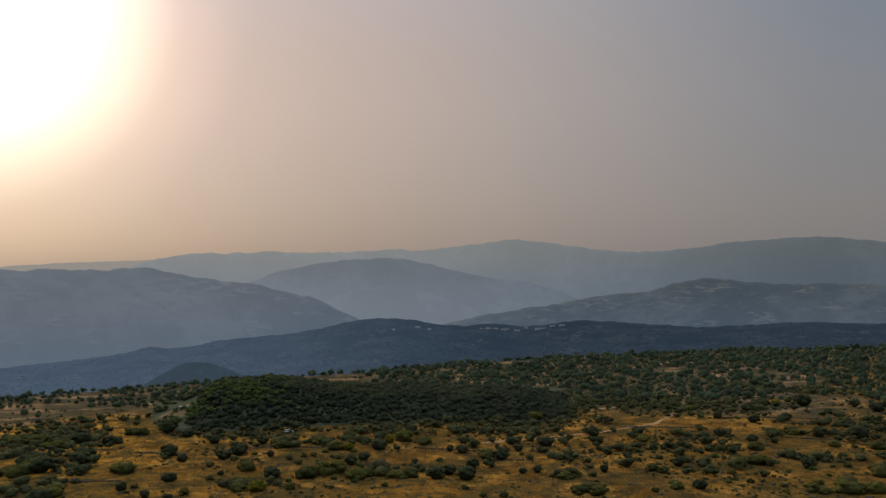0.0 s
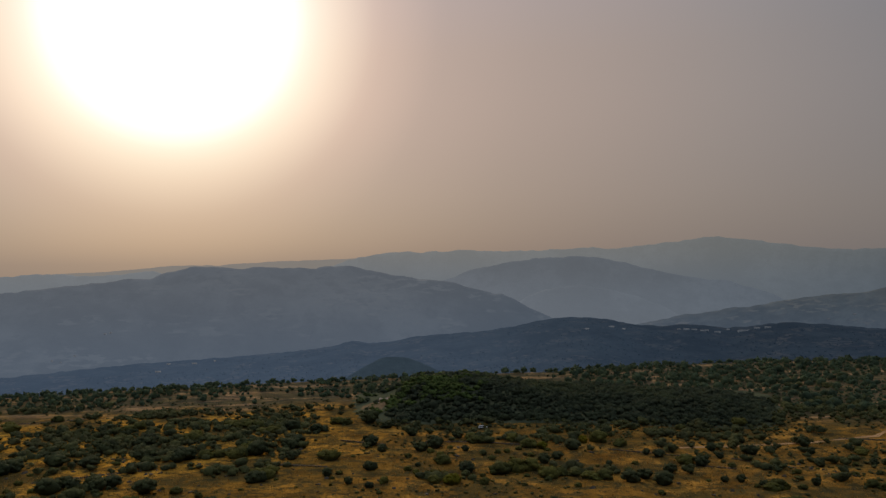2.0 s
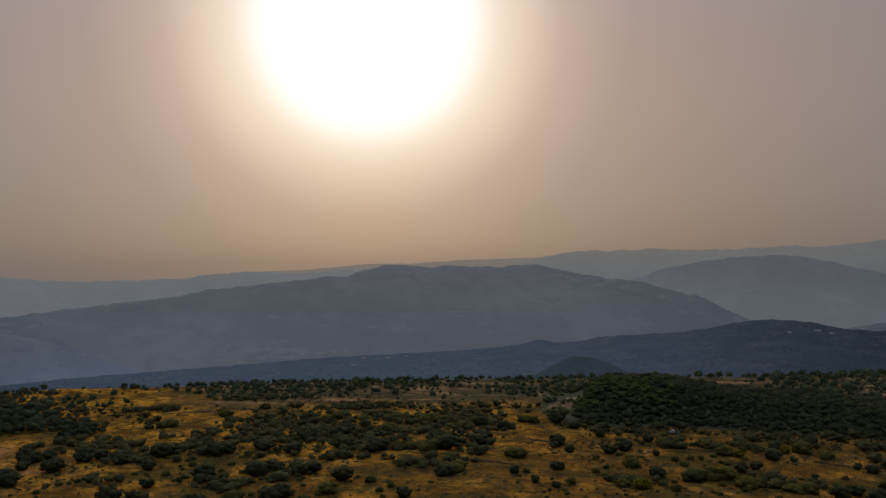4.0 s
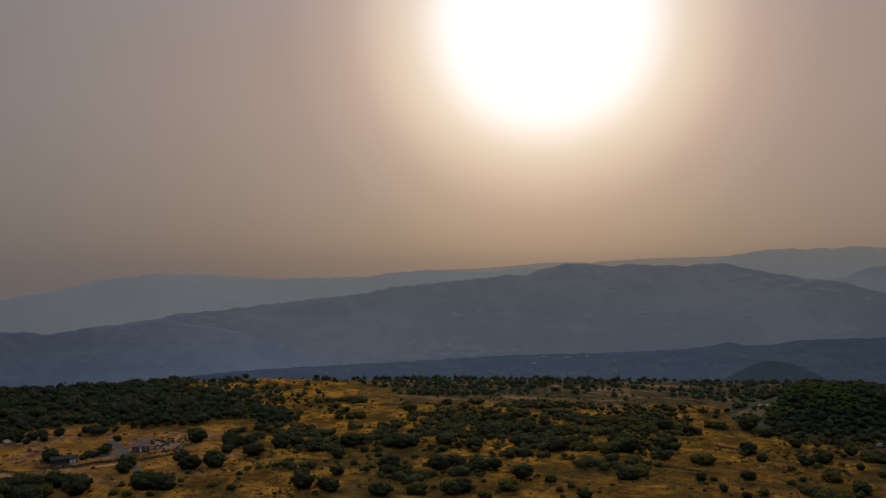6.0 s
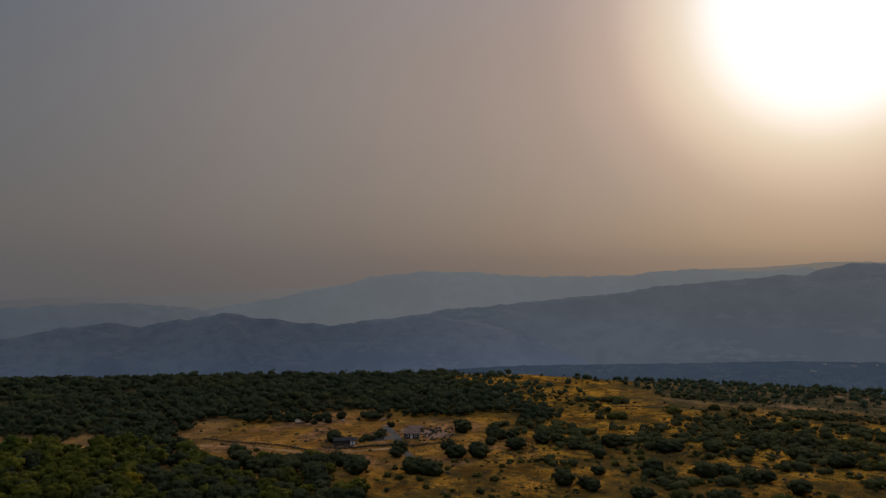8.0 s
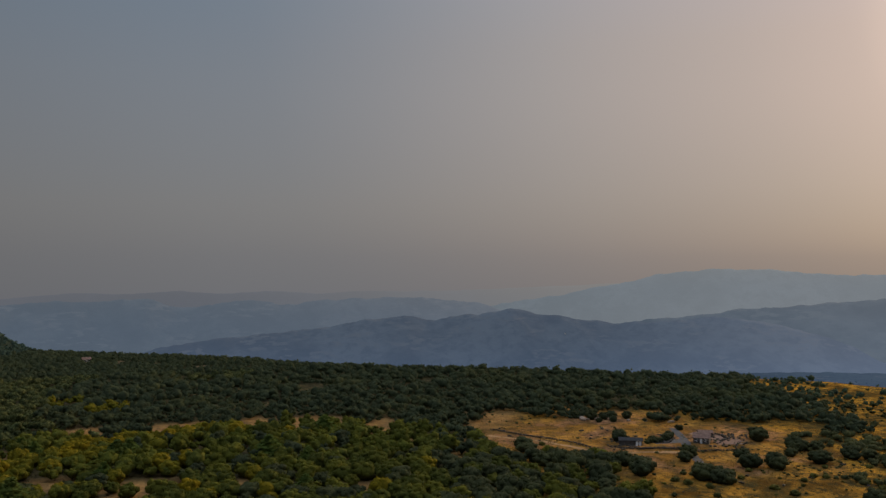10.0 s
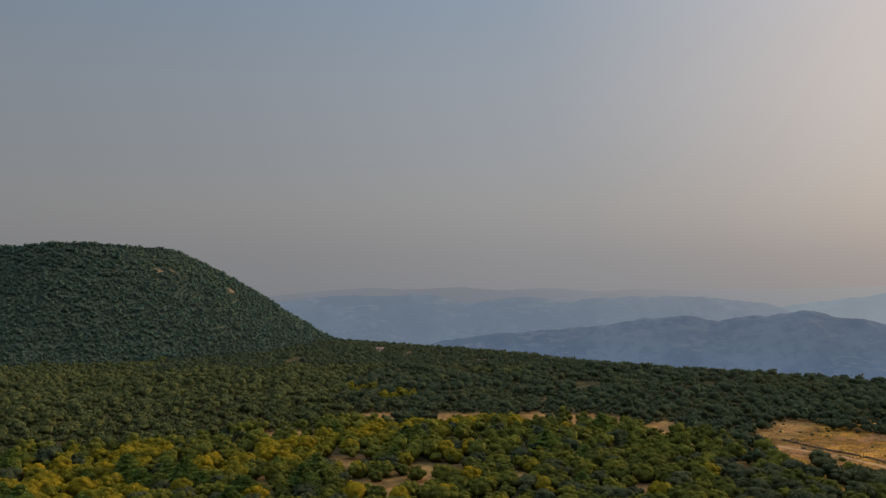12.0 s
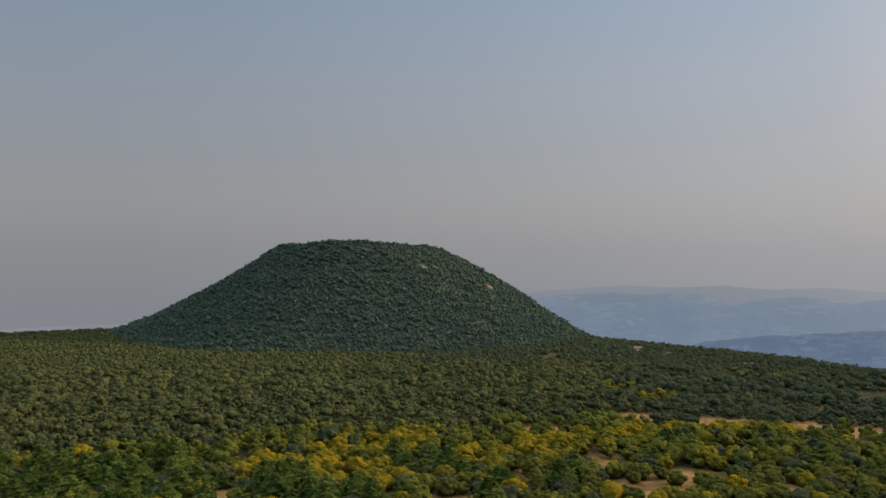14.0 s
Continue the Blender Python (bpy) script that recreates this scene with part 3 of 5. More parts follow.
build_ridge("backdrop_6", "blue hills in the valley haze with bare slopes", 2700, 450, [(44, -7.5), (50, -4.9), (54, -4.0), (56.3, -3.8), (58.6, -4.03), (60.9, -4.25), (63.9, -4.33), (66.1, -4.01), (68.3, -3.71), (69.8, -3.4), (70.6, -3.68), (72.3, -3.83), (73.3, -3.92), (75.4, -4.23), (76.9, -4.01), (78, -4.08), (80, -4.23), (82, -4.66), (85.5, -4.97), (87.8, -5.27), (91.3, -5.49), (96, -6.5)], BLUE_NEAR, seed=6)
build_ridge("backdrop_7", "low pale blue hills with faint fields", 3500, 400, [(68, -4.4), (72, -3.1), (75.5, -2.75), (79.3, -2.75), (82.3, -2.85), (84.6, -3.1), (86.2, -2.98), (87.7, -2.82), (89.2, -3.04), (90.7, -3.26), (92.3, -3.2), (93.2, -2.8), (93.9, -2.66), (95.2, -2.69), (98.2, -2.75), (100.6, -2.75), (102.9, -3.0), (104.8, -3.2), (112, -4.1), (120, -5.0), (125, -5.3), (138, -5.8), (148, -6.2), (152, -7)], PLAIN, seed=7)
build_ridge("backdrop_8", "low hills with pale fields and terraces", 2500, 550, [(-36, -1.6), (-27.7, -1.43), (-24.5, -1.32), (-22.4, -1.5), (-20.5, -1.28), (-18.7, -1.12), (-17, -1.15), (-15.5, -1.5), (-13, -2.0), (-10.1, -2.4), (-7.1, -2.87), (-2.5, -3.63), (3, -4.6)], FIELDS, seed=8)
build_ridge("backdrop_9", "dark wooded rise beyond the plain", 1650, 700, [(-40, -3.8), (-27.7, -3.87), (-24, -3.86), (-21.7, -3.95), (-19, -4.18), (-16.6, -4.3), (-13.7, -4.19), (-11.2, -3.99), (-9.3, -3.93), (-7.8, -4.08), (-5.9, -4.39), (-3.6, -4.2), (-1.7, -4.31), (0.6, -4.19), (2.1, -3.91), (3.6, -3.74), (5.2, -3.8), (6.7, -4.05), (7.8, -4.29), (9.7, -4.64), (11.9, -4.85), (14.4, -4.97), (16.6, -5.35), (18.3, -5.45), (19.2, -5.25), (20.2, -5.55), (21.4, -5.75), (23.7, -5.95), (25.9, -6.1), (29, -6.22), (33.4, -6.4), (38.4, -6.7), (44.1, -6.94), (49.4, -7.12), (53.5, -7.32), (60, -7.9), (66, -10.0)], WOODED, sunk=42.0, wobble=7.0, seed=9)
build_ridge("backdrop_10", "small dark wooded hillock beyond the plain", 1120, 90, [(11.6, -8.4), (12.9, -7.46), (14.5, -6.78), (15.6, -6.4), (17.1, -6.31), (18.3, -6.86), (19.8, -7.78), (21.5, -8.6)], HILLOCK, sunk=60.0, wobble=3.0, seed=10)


def house_meshes(length, deep, high):
    """Walls with window openings sunk into them, and a pitched roof, for houses seen from far off."""
    bm = bmesh.new()
    bmesh.ops.create_cube(bm, size=1.0, matrix=Matrix.Diagonal((length, deep, high + 6, 1)) @ Matrix.Translation((0, 0, 0)))
    bmesh.ops.translate(bm, verts=bm.verts, vec=(0, 0, high / 2 - 3))
    wall = bm
    bm = bmesh.new()
    e = 0.5
    pts = [(-deep / 2 - e, high), (0, high + deep * 0.3), (deep / 2 + e, high)]
    ends = [[bm.verts.new((x, y, z)) for y, z in pts] for x in (-length / 2 - e, length / 2 + e)]
    for k in range(3):
        bm.faces.new([ends[0][k], ends[0][(k + 1) % 3], ends[1][(k + 1) % 3], ends[1][k]])
    bm.faces.new(ends[0][::-1])
    bm.faces.new(ends[1])
    return wall, bm


# far houses: haze and pale glints painted as emission on walls, tiles and windows
PLASTER = hill_material("hazed_white_plaster", (0.046, 0.051, 0.060), (0.046, 0.052, 0.063), (0.25, 0.235, 0.22), 0.2)
FAR_TILE = hill_material("hazed_pale_tiles", (0.040, 0.044, 0.052), (0.040, 0.045, 0.055), (0.19, 0.17, 0.155), 0.2)
WINDOW_DARK = hill_material("hazed_window", (0.040, 0.046, 0.058), (0.041, 0.047, 0.062), (0.06, 0.06, 0.065), 0.2)


def far_house(ridge, b, e, length, deep, high, turn):
    """A white house on a far slope at bearing b, where the slope stands e degrees over the eye's level."""
    bs, X, Y, Z = RIDGES[ridge]
    j = int(np.argmin(np.abs(bs - b)))
    rows = range(2, 22)
    rise = [abs(math.degrees(math.atan2(Z[i, j] - EYE, math.hypot(X[i, j], Y[i, j]))) - e) for i in rows]
    i = rows[int(np.argmin(rise))]
    root = new("far_house")
    root.matrix_basis = pose(X[i, j], Y[i, j], Z[i, j] - 0.3, 0, 0, b + turn)
    wall, roof = house_meshes(length, deep, high)
    part("wall", from_bmesh("wall", wall, PLASTER), root)
    part("roof", from_bmesh("roof", roof, FAR_TILE), root)
    count = max(2, int(length / 4))
    for k in range(count):
        bm = bmesh.new()
        bmesh.ops.create_cube(bm, size=1.0, matrix=Matrix.Translation((-length / 2 + length * (k + 0.5) / count, -deep / 2 - 0.02, high * 0.55)) @ Matrix.Diagonal((1.2, 0.12, 1.5, 1)))
        part("window", from_bmesh("window", bm, WINDOW_DARK), root)
    tagged(root, "small white plastered house on a far hillside", "house", "far white houses")


rng = np.random.default_rng(3)
for ridge, b, e, stretch in [("backdrop_9", v, e, k) for v, e, k in ((-2.6, -4.5, 1.0), (-3.1, -4.47, 2.2), (-3.6, -4.45, 1.4), (-4.2, -4.5, 2.6), (-4.9, -4.55, 2.0), (-5.6, -4.52, 1.2), (-6.5, -4.45, 2.8), (-7.3, -4.3, 2.2), (-8.0, -4.22, 1.6), (1.0, -4.5, 1.0), (1.7, -4.45, 1.3), (3.4, -4.6, 1.0),
                                                             (31.0, -6.5, 0.8), (29.4, -6.45, 1.2), (31.6, -6.9, 1.5), (28.2, -6.4, 0.7))] + [
                              ("backdrop_4", 34.9, -4.2, 1.0), ("backdrop_4", 34.6, -4.25, 1.0), ("backdrop_4", 36.6, -5.8, 1.0), ("backdrop_4", 37.4, -6.0, 1.0), ("backdrop_4", 37.9, -6.0, 1.0), ("backdrop_8", -13.0, -3.4, 1.0), ("backdrop_8", -11.6, -3.5, 1.0), ("backdrop_6", 66.3, -5.2, 1.0)]:
    far_house(ridge, b, e, rng.uniform(4.0, 7.5) * stretch, rng.uniform(3.6, 5.0), rng.uniform(1.2, 1.8), rng.uniform(-25, 25))


# ---- trees ----
def ico(level):
    bm = bmesh.new()
    bmesh.ops.create_icosphere(bm, subdivisions=level, radius=1.0)
    v = np.array([x.co[:] for x in bm.verts])
    f = np.array([[x.index for x in q.verts] for q in bm.faces])
    bm.free()
    return v, f


ICO1, ICO2 = ico(1), ico(2)


def leaf_cards(rng, places, normals, size):
    """One bent leaf spray, two triangles, at each place."""
    n = len(places)
    axis = rng.normal(size=(n, 3)) + normals * 0.4
    axis /= np.linalg.norm(axis, axis=1)[:, None]
    a = np.cross(axis, rng.normal(size=(n, 3)))
    a /= np.linalg.norm(a, axis=1)[:, None]
    b = np.cross(axis, a)
    s = (size * rng.uniform(0.6, 1.3, n))[:, None]
    v = np.stack([places - a * s * 0.6, places + b * s * 0.45 + axis * s * 0.15, places + a * s * 0.6, places - b * s * 0.45 + axis * s * 0.15], 1).reshape(-1, 3)
    q = np.arange(n)[:, None] * 4
    return v, np.concatenate([q + [0, 1, 2], q + [0, 2, 3]])


def crown_arrays(seed, lobes, cards, size, squat=0.8, clump=(0.28, 0.44), core=0.8):
    """A crown about 2 wide, its middle at 0: a core with lumpy clumps all over it, and leaf sprays on the clumps."""
    rng = np.random.default_rng(seed)
    V, F, count, P, N = [], [], 0, [], []
    for k in range(lobes):
        if k == 0:
            c, rad = np.zeros(3), core
        else:
            turn, z = k * 2.4 + rng.uniform(-0.4, 0.4), 1 - 1.35 * (k - 0.5) / max(1, lobes - 1) + rng.uniform(-0.12, 0.12)
            rad = rng.uniform(*clump)
            side = math.sqrt(max(0.0, 1 - z * z)) * (1 - rad * 0.8)
            c = np.array([side * math.cos(turn), side * math.sin(turn), z * (1 - rad * 0.9) * squat])
        bv, bf = ICO2 if k == 0 and lobes > 8 else ICO1
        push = rng.normal(size=(5, 3))
        lump = 1 + 0.09 * np.sin(bv @ push.T * 1.7 + rng.uniform(0, 6, 5)).sum(1) + 0.05 * rng.normal(size=len(bv)).clip(-1.5, 1.5)
        v = bv * (rad * lump)[:, None]
        v[:, 2] *= squat
        V.append(v + c)
        F.append(bf + count)
        count += len(v)
        d = rng.normal(size=(max(1, cards // lobes), 3))
        d /= np.linalg.norm(d, axis=1)[:, None]
        d[:, 2] = np.where(d[:, 2] < -0.35, -d[:, 2], d[:, 2])
        P.append(c + d * [rad, rad, rad * squat] * rng.uniform(0.9, 1.25, (len(d), 1)))
        N.append(d)
    cv, cf = leaf_cards(rng, np.concatenate(P), np.concatenate(N), size)
    V.append(cv)
    F.append(cf + count)
    return np.concatenate(V), np.concatenate(F)


def pine_arrays(seed, tiers=9, cards=500, size=0.15):
    """A conifer crown 2 high and about 1.1 wide: rough tiers of boughs that taper to a tip."""
    rng = np.random.default_rng(seed)
    V, F, count, P, N = [], [], 0, [], []
    for k in range(tiers):
        h = -0.95 + 1.75 * k / (tiers - 1)
        rad = 0.62 * (1 - 0.74 * (k / (tiers - 1)) ** 1.5) * rng.uniform(0.8, 1.12)
        ring = 11
        a = np.arange(ring) / ring * math.tau + rng.uniform(0, 1)
        rr = rad * rng.uniform(0.45, 1.15, ring)
        low = np.stack([rr * np.cos(a), rr * np.sin(a), h + rng.uniform(-0.06, 0.05, ring)], -1)
        tip = np.array([[0, 0, h + 0.42]])
        V.append(np.concatenate([low, tip]))
        F.append(np.stack([np.arange(ring), (np.arange(ring) + 1) % ring, np.full(ring, ring)], -1) + count)
        count += ring + 1
        m = cards // tiers
        t, ang = rng.uniform(0, 1, m), rng.uniform(0, math.tau, m)
        rr = rad * (1 - 0.6 * t) * rng.uniform(0.85, 1.3, m)
        P.append(np.stack([rr * np.cos(ang), rr * np.sin(ang), h + 0.34 * t], -1))
        N.append(np.stack([np.cos(ang), np.sin(ang), 0.3 + 0 * ang], -1))
    cv, cf = leaf_cards(rng, np.concatenate(P), np.concatenate(N), size)
    V.append(cv)
    F.append(cf + count)
    return np.concatenate(V), np.concatenate(F)


def trunk_mesh(name, height, foot, seed, limbs=4, reach=0.9):
    """A tapered, slightly crooked trunk with limbs that reach into the crown."""
    rng = np.random.default_rng(seed)
    V, F, count = [], [], 0

    def tube(points, radii):
        nonlocal count
        sides = 5
        for p, rad in zip(points, radii):
            a = np.arange(sides) / sides * math.tau
            V.append(np.stack([p[0] + rad * np.cos(a), p[1] + rad * np.sin(a), np.full(sides, p[2])], -1))
        F.append(grid_faces(len(points), sides, True) + count)
        count += sides * len(points)

    lean = rng.uniform(-0.06, 0.06, 2) * height
    tube([(0, 0, -0.4), (lean[0] * 0.3, lean[1] * 0.3, height * 0.4), (lean[0], lean[1], height)], [foot, foot * 0.7, foot * 0.45])
    for k in range(limbs):
        a = k * math.tau / max(1, limbs) + rng.uniform(-0.4, 0.4)
        s = height * rng.uniform(0.5, 0.9)
        d = np.array([math.cos(a), math.sin(a), 0]) * reach * height * rng.uniform(0.35, 0.6)
        start = np.array([lean[0], lean[1], 0]) * (s / height) + [0, 0, s]
        tube([start, start + d * 0.5 + [0, 0, height * 0.2], start + d + [0, 0, height * 0.45]], [foot * 0.4, foot * 0.28, foot * 0.1])
    return mesh_of(name, np.concatenate(V), np.concatenate(F), BARK, True)


PLACED = []  # every single plant: x, y and half width, so that the woods leave them room


def make_tree(kind, label, seed, leaf):
    """One tree of unit size about 1 m in half width: trunk and crown under an empty at its foot."""
    root = new(kind)
    if kind == "pine_tree":
        part("trunk", trunk_mesh("trunk", 1.5, 0.08, seed, 0), root)
        v, f = pine_arrays(seed)
        v = v * [2.05, 2.05, 0.9] + [0, 0, 1.1]
    elif kind == "shrub":
        part("trunk", trunk_mesh("trunk", 0.35, 0.06, seed, 4, 2.0), root)
        v, f = crown_arrays(seed, 9, 120, 0.125, 0.75, (0.30, 0.44), 0.8)
        v = v + [0, 0, 0.38]
    else:
        part("trunk", trunk_mesh("trunk", 0.75, 0.08, seed, 5), root)
        v, f = crown_arrays(seed, 11, 140, 0.125, 0.85, (0.28, 0.42), 0.8)
        v = v * [1, 1, 1.0] + [0, 0, 0.66]
    part("crown", mesh_of("crown", v, f, leaf, True), root)
    return tagged(root, label, "shrub" if kind == "shrub" else "tree")


KINDS = {
    "oak_tree": ("dark green holm oak with a dense rounded crown", OAK_LEAF, "single holm oaks"),
    "broadleaf_tree": ("yellowing broadleaf tree with a lumpy open crown", YELLOW_LEAF, "yellowing trees"),
    "leafy_tree": ("olive-green broadleaf tree with a lumpy rounded crown", GREEN_LEAF, "olive-green trees"),
    "pine_tree": ("green pine with a full tapering crown", PINE_LEAF, "pines among the broadleaf trees"),
    "shrub": ("low rounded olive-green shrub on dry grass", SHRUB_LEAF, "shrubs on the dry grass"),
}
PROTOS = {}


def plant(kind, x, y, half, tall=1.0, turn=0.0, pick=0):
    """Sets one plant of the kind, half metres in half width, on the land."""
    label, leaf, group = KINDS[kind]
    z = float(land_height(x, y)) - 0.1
    m = pose(x, y, z, 0, 0, turn)
    key = (kind, pick % 4)
    if key not in PROTOS:
        ob = PROTOS[key] = tagged(make_tree(kind, label, 100 + len(PROTOS) * 7, leaf), group=group)
        ob.matrix_basis = m
    else:
        ob = copy_thing(PROTOS[key], m)
    ob.scale = (half, half, half * tall)
    PLACED.append((x, y, half))
    return ob


def scatter_stuff(name, xs, ys, halves, protos, mat, label, category, lift, tall, seed):
    """A whole wood in one mesh, for trees that nobody could count."""
    rng = np.random.default_rng(seed)
    zs = land_height(xs, ys)
    pick = rng.integers(0, len(protos), len(xs))
    V, F, count = [], [], 0
    for k, (pv, pf) in enumerate(protos):
        i = np.where(pick == k)[0]
        if not len(i):
            continue
        a = rng.uniform(0, math.tau, len(i))
        s = halves[i]
        h = s * tall * rng.uniform(0.85, 1.2, len(i))
        x = pv[None, :, 0] * np.cos(a)[:, None] - pv[None, :, 1] * np.sin(a)[:, None]
        y = pv[None, :, 0] * np.sin(a)[:, None] + pv[None, :, 1] * np.cos(a)[:, None]
        v = np.stack([xs[i][:, None] + x * s[:, None], ys[i][:, None] + y * s[:, None], zs[i][:, None] + (pv[None, :, 2] + lift) * h[:, None]], -1)
        V.append(v.reshape(-1, 3))
        F.append((pf[None] + (np.arange(len(i)) * len(pv))[:, None, None]).reshape(-1, 3) + count)
        count += len(i) * len(pv)
    return tagged(new(name, mesh_of(name, np.concatenate(V), np.concatenate(F), mat, True)), label, category, kind="stuff")


def open_below(v, f):
    """Drops the underside, which lies in the grass or in other crowns."""
    f = f[v[f][:, :, 2].max(1) > -0.25]
    used, back = np.unique(f, return_inverse=True)
    return v[used], back.reshape(-1, 3)


FAR_CROWNS = [open_below(*crown_arrays(500 + k, 4, 12, 0.26, 0.8, (0.36, 0.56), 0.74)) for k in range(12)]

MIDDLE_CROWNS = [open_below(*crown_arrays(520 + k, 2, 9, 0.32, 0.8, (0.5, 0.66), 0.8)) for k in range(12)]

TINY_CROWNS = [open_below(*crown_arrays(540 + k, 1, 5, 0.55, 0.85, (0.5, 0.7), 0.9)) for k in range(12)]


def jittered(step, b0, b1, r0, r1, seed):
    """Places about step metres apart in a sector of the plan."""
    rng = np.random.default_rng(seed)
    n = int(r1 / step) + 1
    i, j = np.meshgrid(np.arange(-n, n), np.arange(-n, n))
    x = ((i + (j % 2) * 0.5).ravel() + rng.uniform(-0.38, 0.38, i.size)) * step
    y = (j.ravel() * 0.9 + rng.uniform(-0.38, 0.38, i.size)) * step
    b, r = polar(x, y)
    ok = (b > b0) & (b < b1) & (r > r0) & (r < r1)
    return x[ok], y[ok], b[ok], r[ok], rng


def clear_of(x, y, gap=0.6):
    if not PLACED:
        return np.ones(len(x), bool)
    P = np.array(PLACED)
    ok = np.ones(len(x), bool)
    for px, py, h in P:
        ok &= (x - px) ** 2 + (y - py) ** 2 > (h * (1 + gap)) ** 2
    return ok


def in_yard(b, r):
    """The bare land round the farm."""
    return (b > 50) & (b < 71.5) & (r > np.interp(b, [50, 56, 61, 65, 71], [352, 345, 342, 346, 352])) & (r < 436)


# near belt of yellowing trees, oaks and pines
x, y, b, r, rng = jittered(6.7, 61, 142, 258, 440, 11)
belt = np.interp(b, [61, 71, 76, 84, 100, 112, 125, 142], [335, 345, 405, 405, 395, 375, 352, 372]) + 24 * (value_noise(x, y, 40) - 0.5)
ok = (inside(x, y, CLEARINGS, 1.0) < 0) & (r < belt) & ~in_yard(b, r) & ~((b < 71) & (value_noise(x, y, 16) > 0.6))
x, y, b, r = x[ok], y[ok], b[ok], r[ok]
gold = inside(x, y, GOLD, 0.9)
picked = {"broadleaf_tree": 0, "leafy_tree": 0, "pine_tree": 0, "oak_tree": 0}
CAP = {"broadleaf_tree": 270, "leafy_tree": 295, "pine_tree": 150, "oak_tree": 150}
rest_gold, rest_green, rest_oak = [], [], []
for k in np.argsort(r):
    pine = smooth(b[k], 102, 118) * (1 - smooth(r[k], 315, 350)) * 0.45 + 0.02 * (b[k] > 80)
    roll = rng.random()
    if gold[k] > -0.1:
        kind = "broadleaf_tree"
    elif roll < pine:
        kind = "pine_tree"
    else:
        kind = "oak_tree" if roll > (0.40 if b[k] < 74 else 0.9) else ("broadleaf_tree" if rng.random() < (0.03 if b[k] < 86 else 0.10 if b[k] < 120 else 0.04) else "leafy_tree")
    half = rng.uniform(2.5, 4.5)
    if picked[kind] >= CAP[kind]:
        (rest_gold if kind == "broadleaf_tree" else rest_oak if kind == "oak_tree" else rest_green).append((x[k], y[k], half))
        PLACED.append((x[k], y[k], half))
        continue
    picked[kind] += 1
    plant(kind, x[k], y[k], half * (1.15 if kind == "pine_tree" else 1), rng.uniform(0.85, 1.1), rng.uniform(0, 360), int(rng.integers(0, 4)))
MID_CROWNS = [crown_arrays(600 + k, 6, 48, 0.17, 0.82, (0.30, 0.46), 0.78) for k in range(5)]
for name, rows, mat, label in (("yellowing_grove", rest_gold, YELLOW_FAR, "yellowing broadleaf trees standing close together"), ("olive_green_grove", rest_green, GREEN_FAR, "olive-green broadleaf trees standing close together"), ("dark_oak_grove", rest_oak, HOLM_BACKLIT, "dark holm oaks standing close together among broadleaf trees")):
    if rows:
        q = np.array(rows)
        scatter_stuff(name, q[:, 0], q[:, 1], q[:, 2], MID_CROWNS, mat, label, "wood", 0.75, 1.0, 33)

# the dense holm oak wood, over the plain and up the cone
def wood_places(step, r0, r1, seed):
    """Where the dense wood stands, between two distances."""
    x, y, b, r, rng = jittered(step, 43, 142, r0, r1, seed)
    d = np.hypot(x - CONE_X, y - CONE_Y)
    wood_from = np.interp(b, [46, 52, 58, 66, 71.5, 73, 142], [428, 425, 432, 440, 440, 330, 330])
    wood_to = np.interp(b, [46.5, 48, 51, 54.5, 56, 142], [400, 450, 500, 545, 2000, 2000])
    behind = (r > CONE_R + 25) & (d < 250)
    ok = (r > wood_from + np.where(b < 74, 52, 26) * (value_noise(x, y, 24) - 0.5)) & ~behind & (r < edge_of_plateau(b) + 45) & (r < wood_to + 20 * (value_noise(x, y, 22) - 0.5)) & clear_of(x, y, 0.35)
    ok &= (inside(x, y, CLEARINGS, 1.0) < 0) & ~((d > 250) & (r > 430) & (b < 104) & (rough_noise(x, y, 26, 2) > 0.77)) & (inside(x, y, SCARS + GLADES, 0.9) < 0)
    return x[ok], y[ok], b[ok], r[ok], d[ok], rng


x, y, b, r, d, rng = wood_places(4.2, 300, 600, 21)
gold = inside(x, y, GOLD, 0.9) > -0.1
half = 1.15 + 2.9 * rng.random(len(x)) ** 2.3
# towards the sun the wood takes the leaf colour darkened as backlit
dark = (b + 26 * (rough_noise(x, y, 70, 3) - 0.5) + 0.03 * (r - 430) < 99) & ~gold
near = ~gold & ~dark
close = r + 60 * (value_noise(x, y, 30) - 0.5) < 455
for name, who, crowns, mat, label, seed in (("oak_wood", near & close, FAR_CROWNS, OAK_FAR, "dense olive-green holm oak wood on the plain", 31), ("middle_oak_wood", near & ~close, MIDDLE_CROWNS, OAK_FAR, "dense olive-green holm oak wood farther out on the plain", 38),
                                            ("dark_oak_wood", dark & close, FAR_CROWNS, HOLM_BACKLIT, "dense holm oak wood behind the farm, coloured dark as backlit", 35), ("rim_oak_wood", dark & ~close, MIDDLE_CROWNS, HOLM_BACKLIT, "dense holm oak wood towards the rim of the plain, coloured dark as backlit", 39)):
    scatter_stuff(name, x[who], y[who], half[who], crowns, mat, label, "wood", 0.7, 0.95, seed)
scatter_stuff("yellowing_wood", x[gold], y[gold], half[gold], FAR_CROWNS, YELLOW_FAR, "scattered yellowing trees among the dark oaks", "wood", 0.7, 0.95, 32)
x, y, b, r, d, rng = wood_places(3.35, 600, 1000, 22)
half = 0.95 + 1.7 * rng.random(len(x)) ** 1.9
cone = (d < 262) & (cone_height(x, y) > 1.0)
olive = ~cone & (b + 20 * (rough_noise(x, y, 80, 3) - 0.5) > 108)
plain = ~cone & ~olive
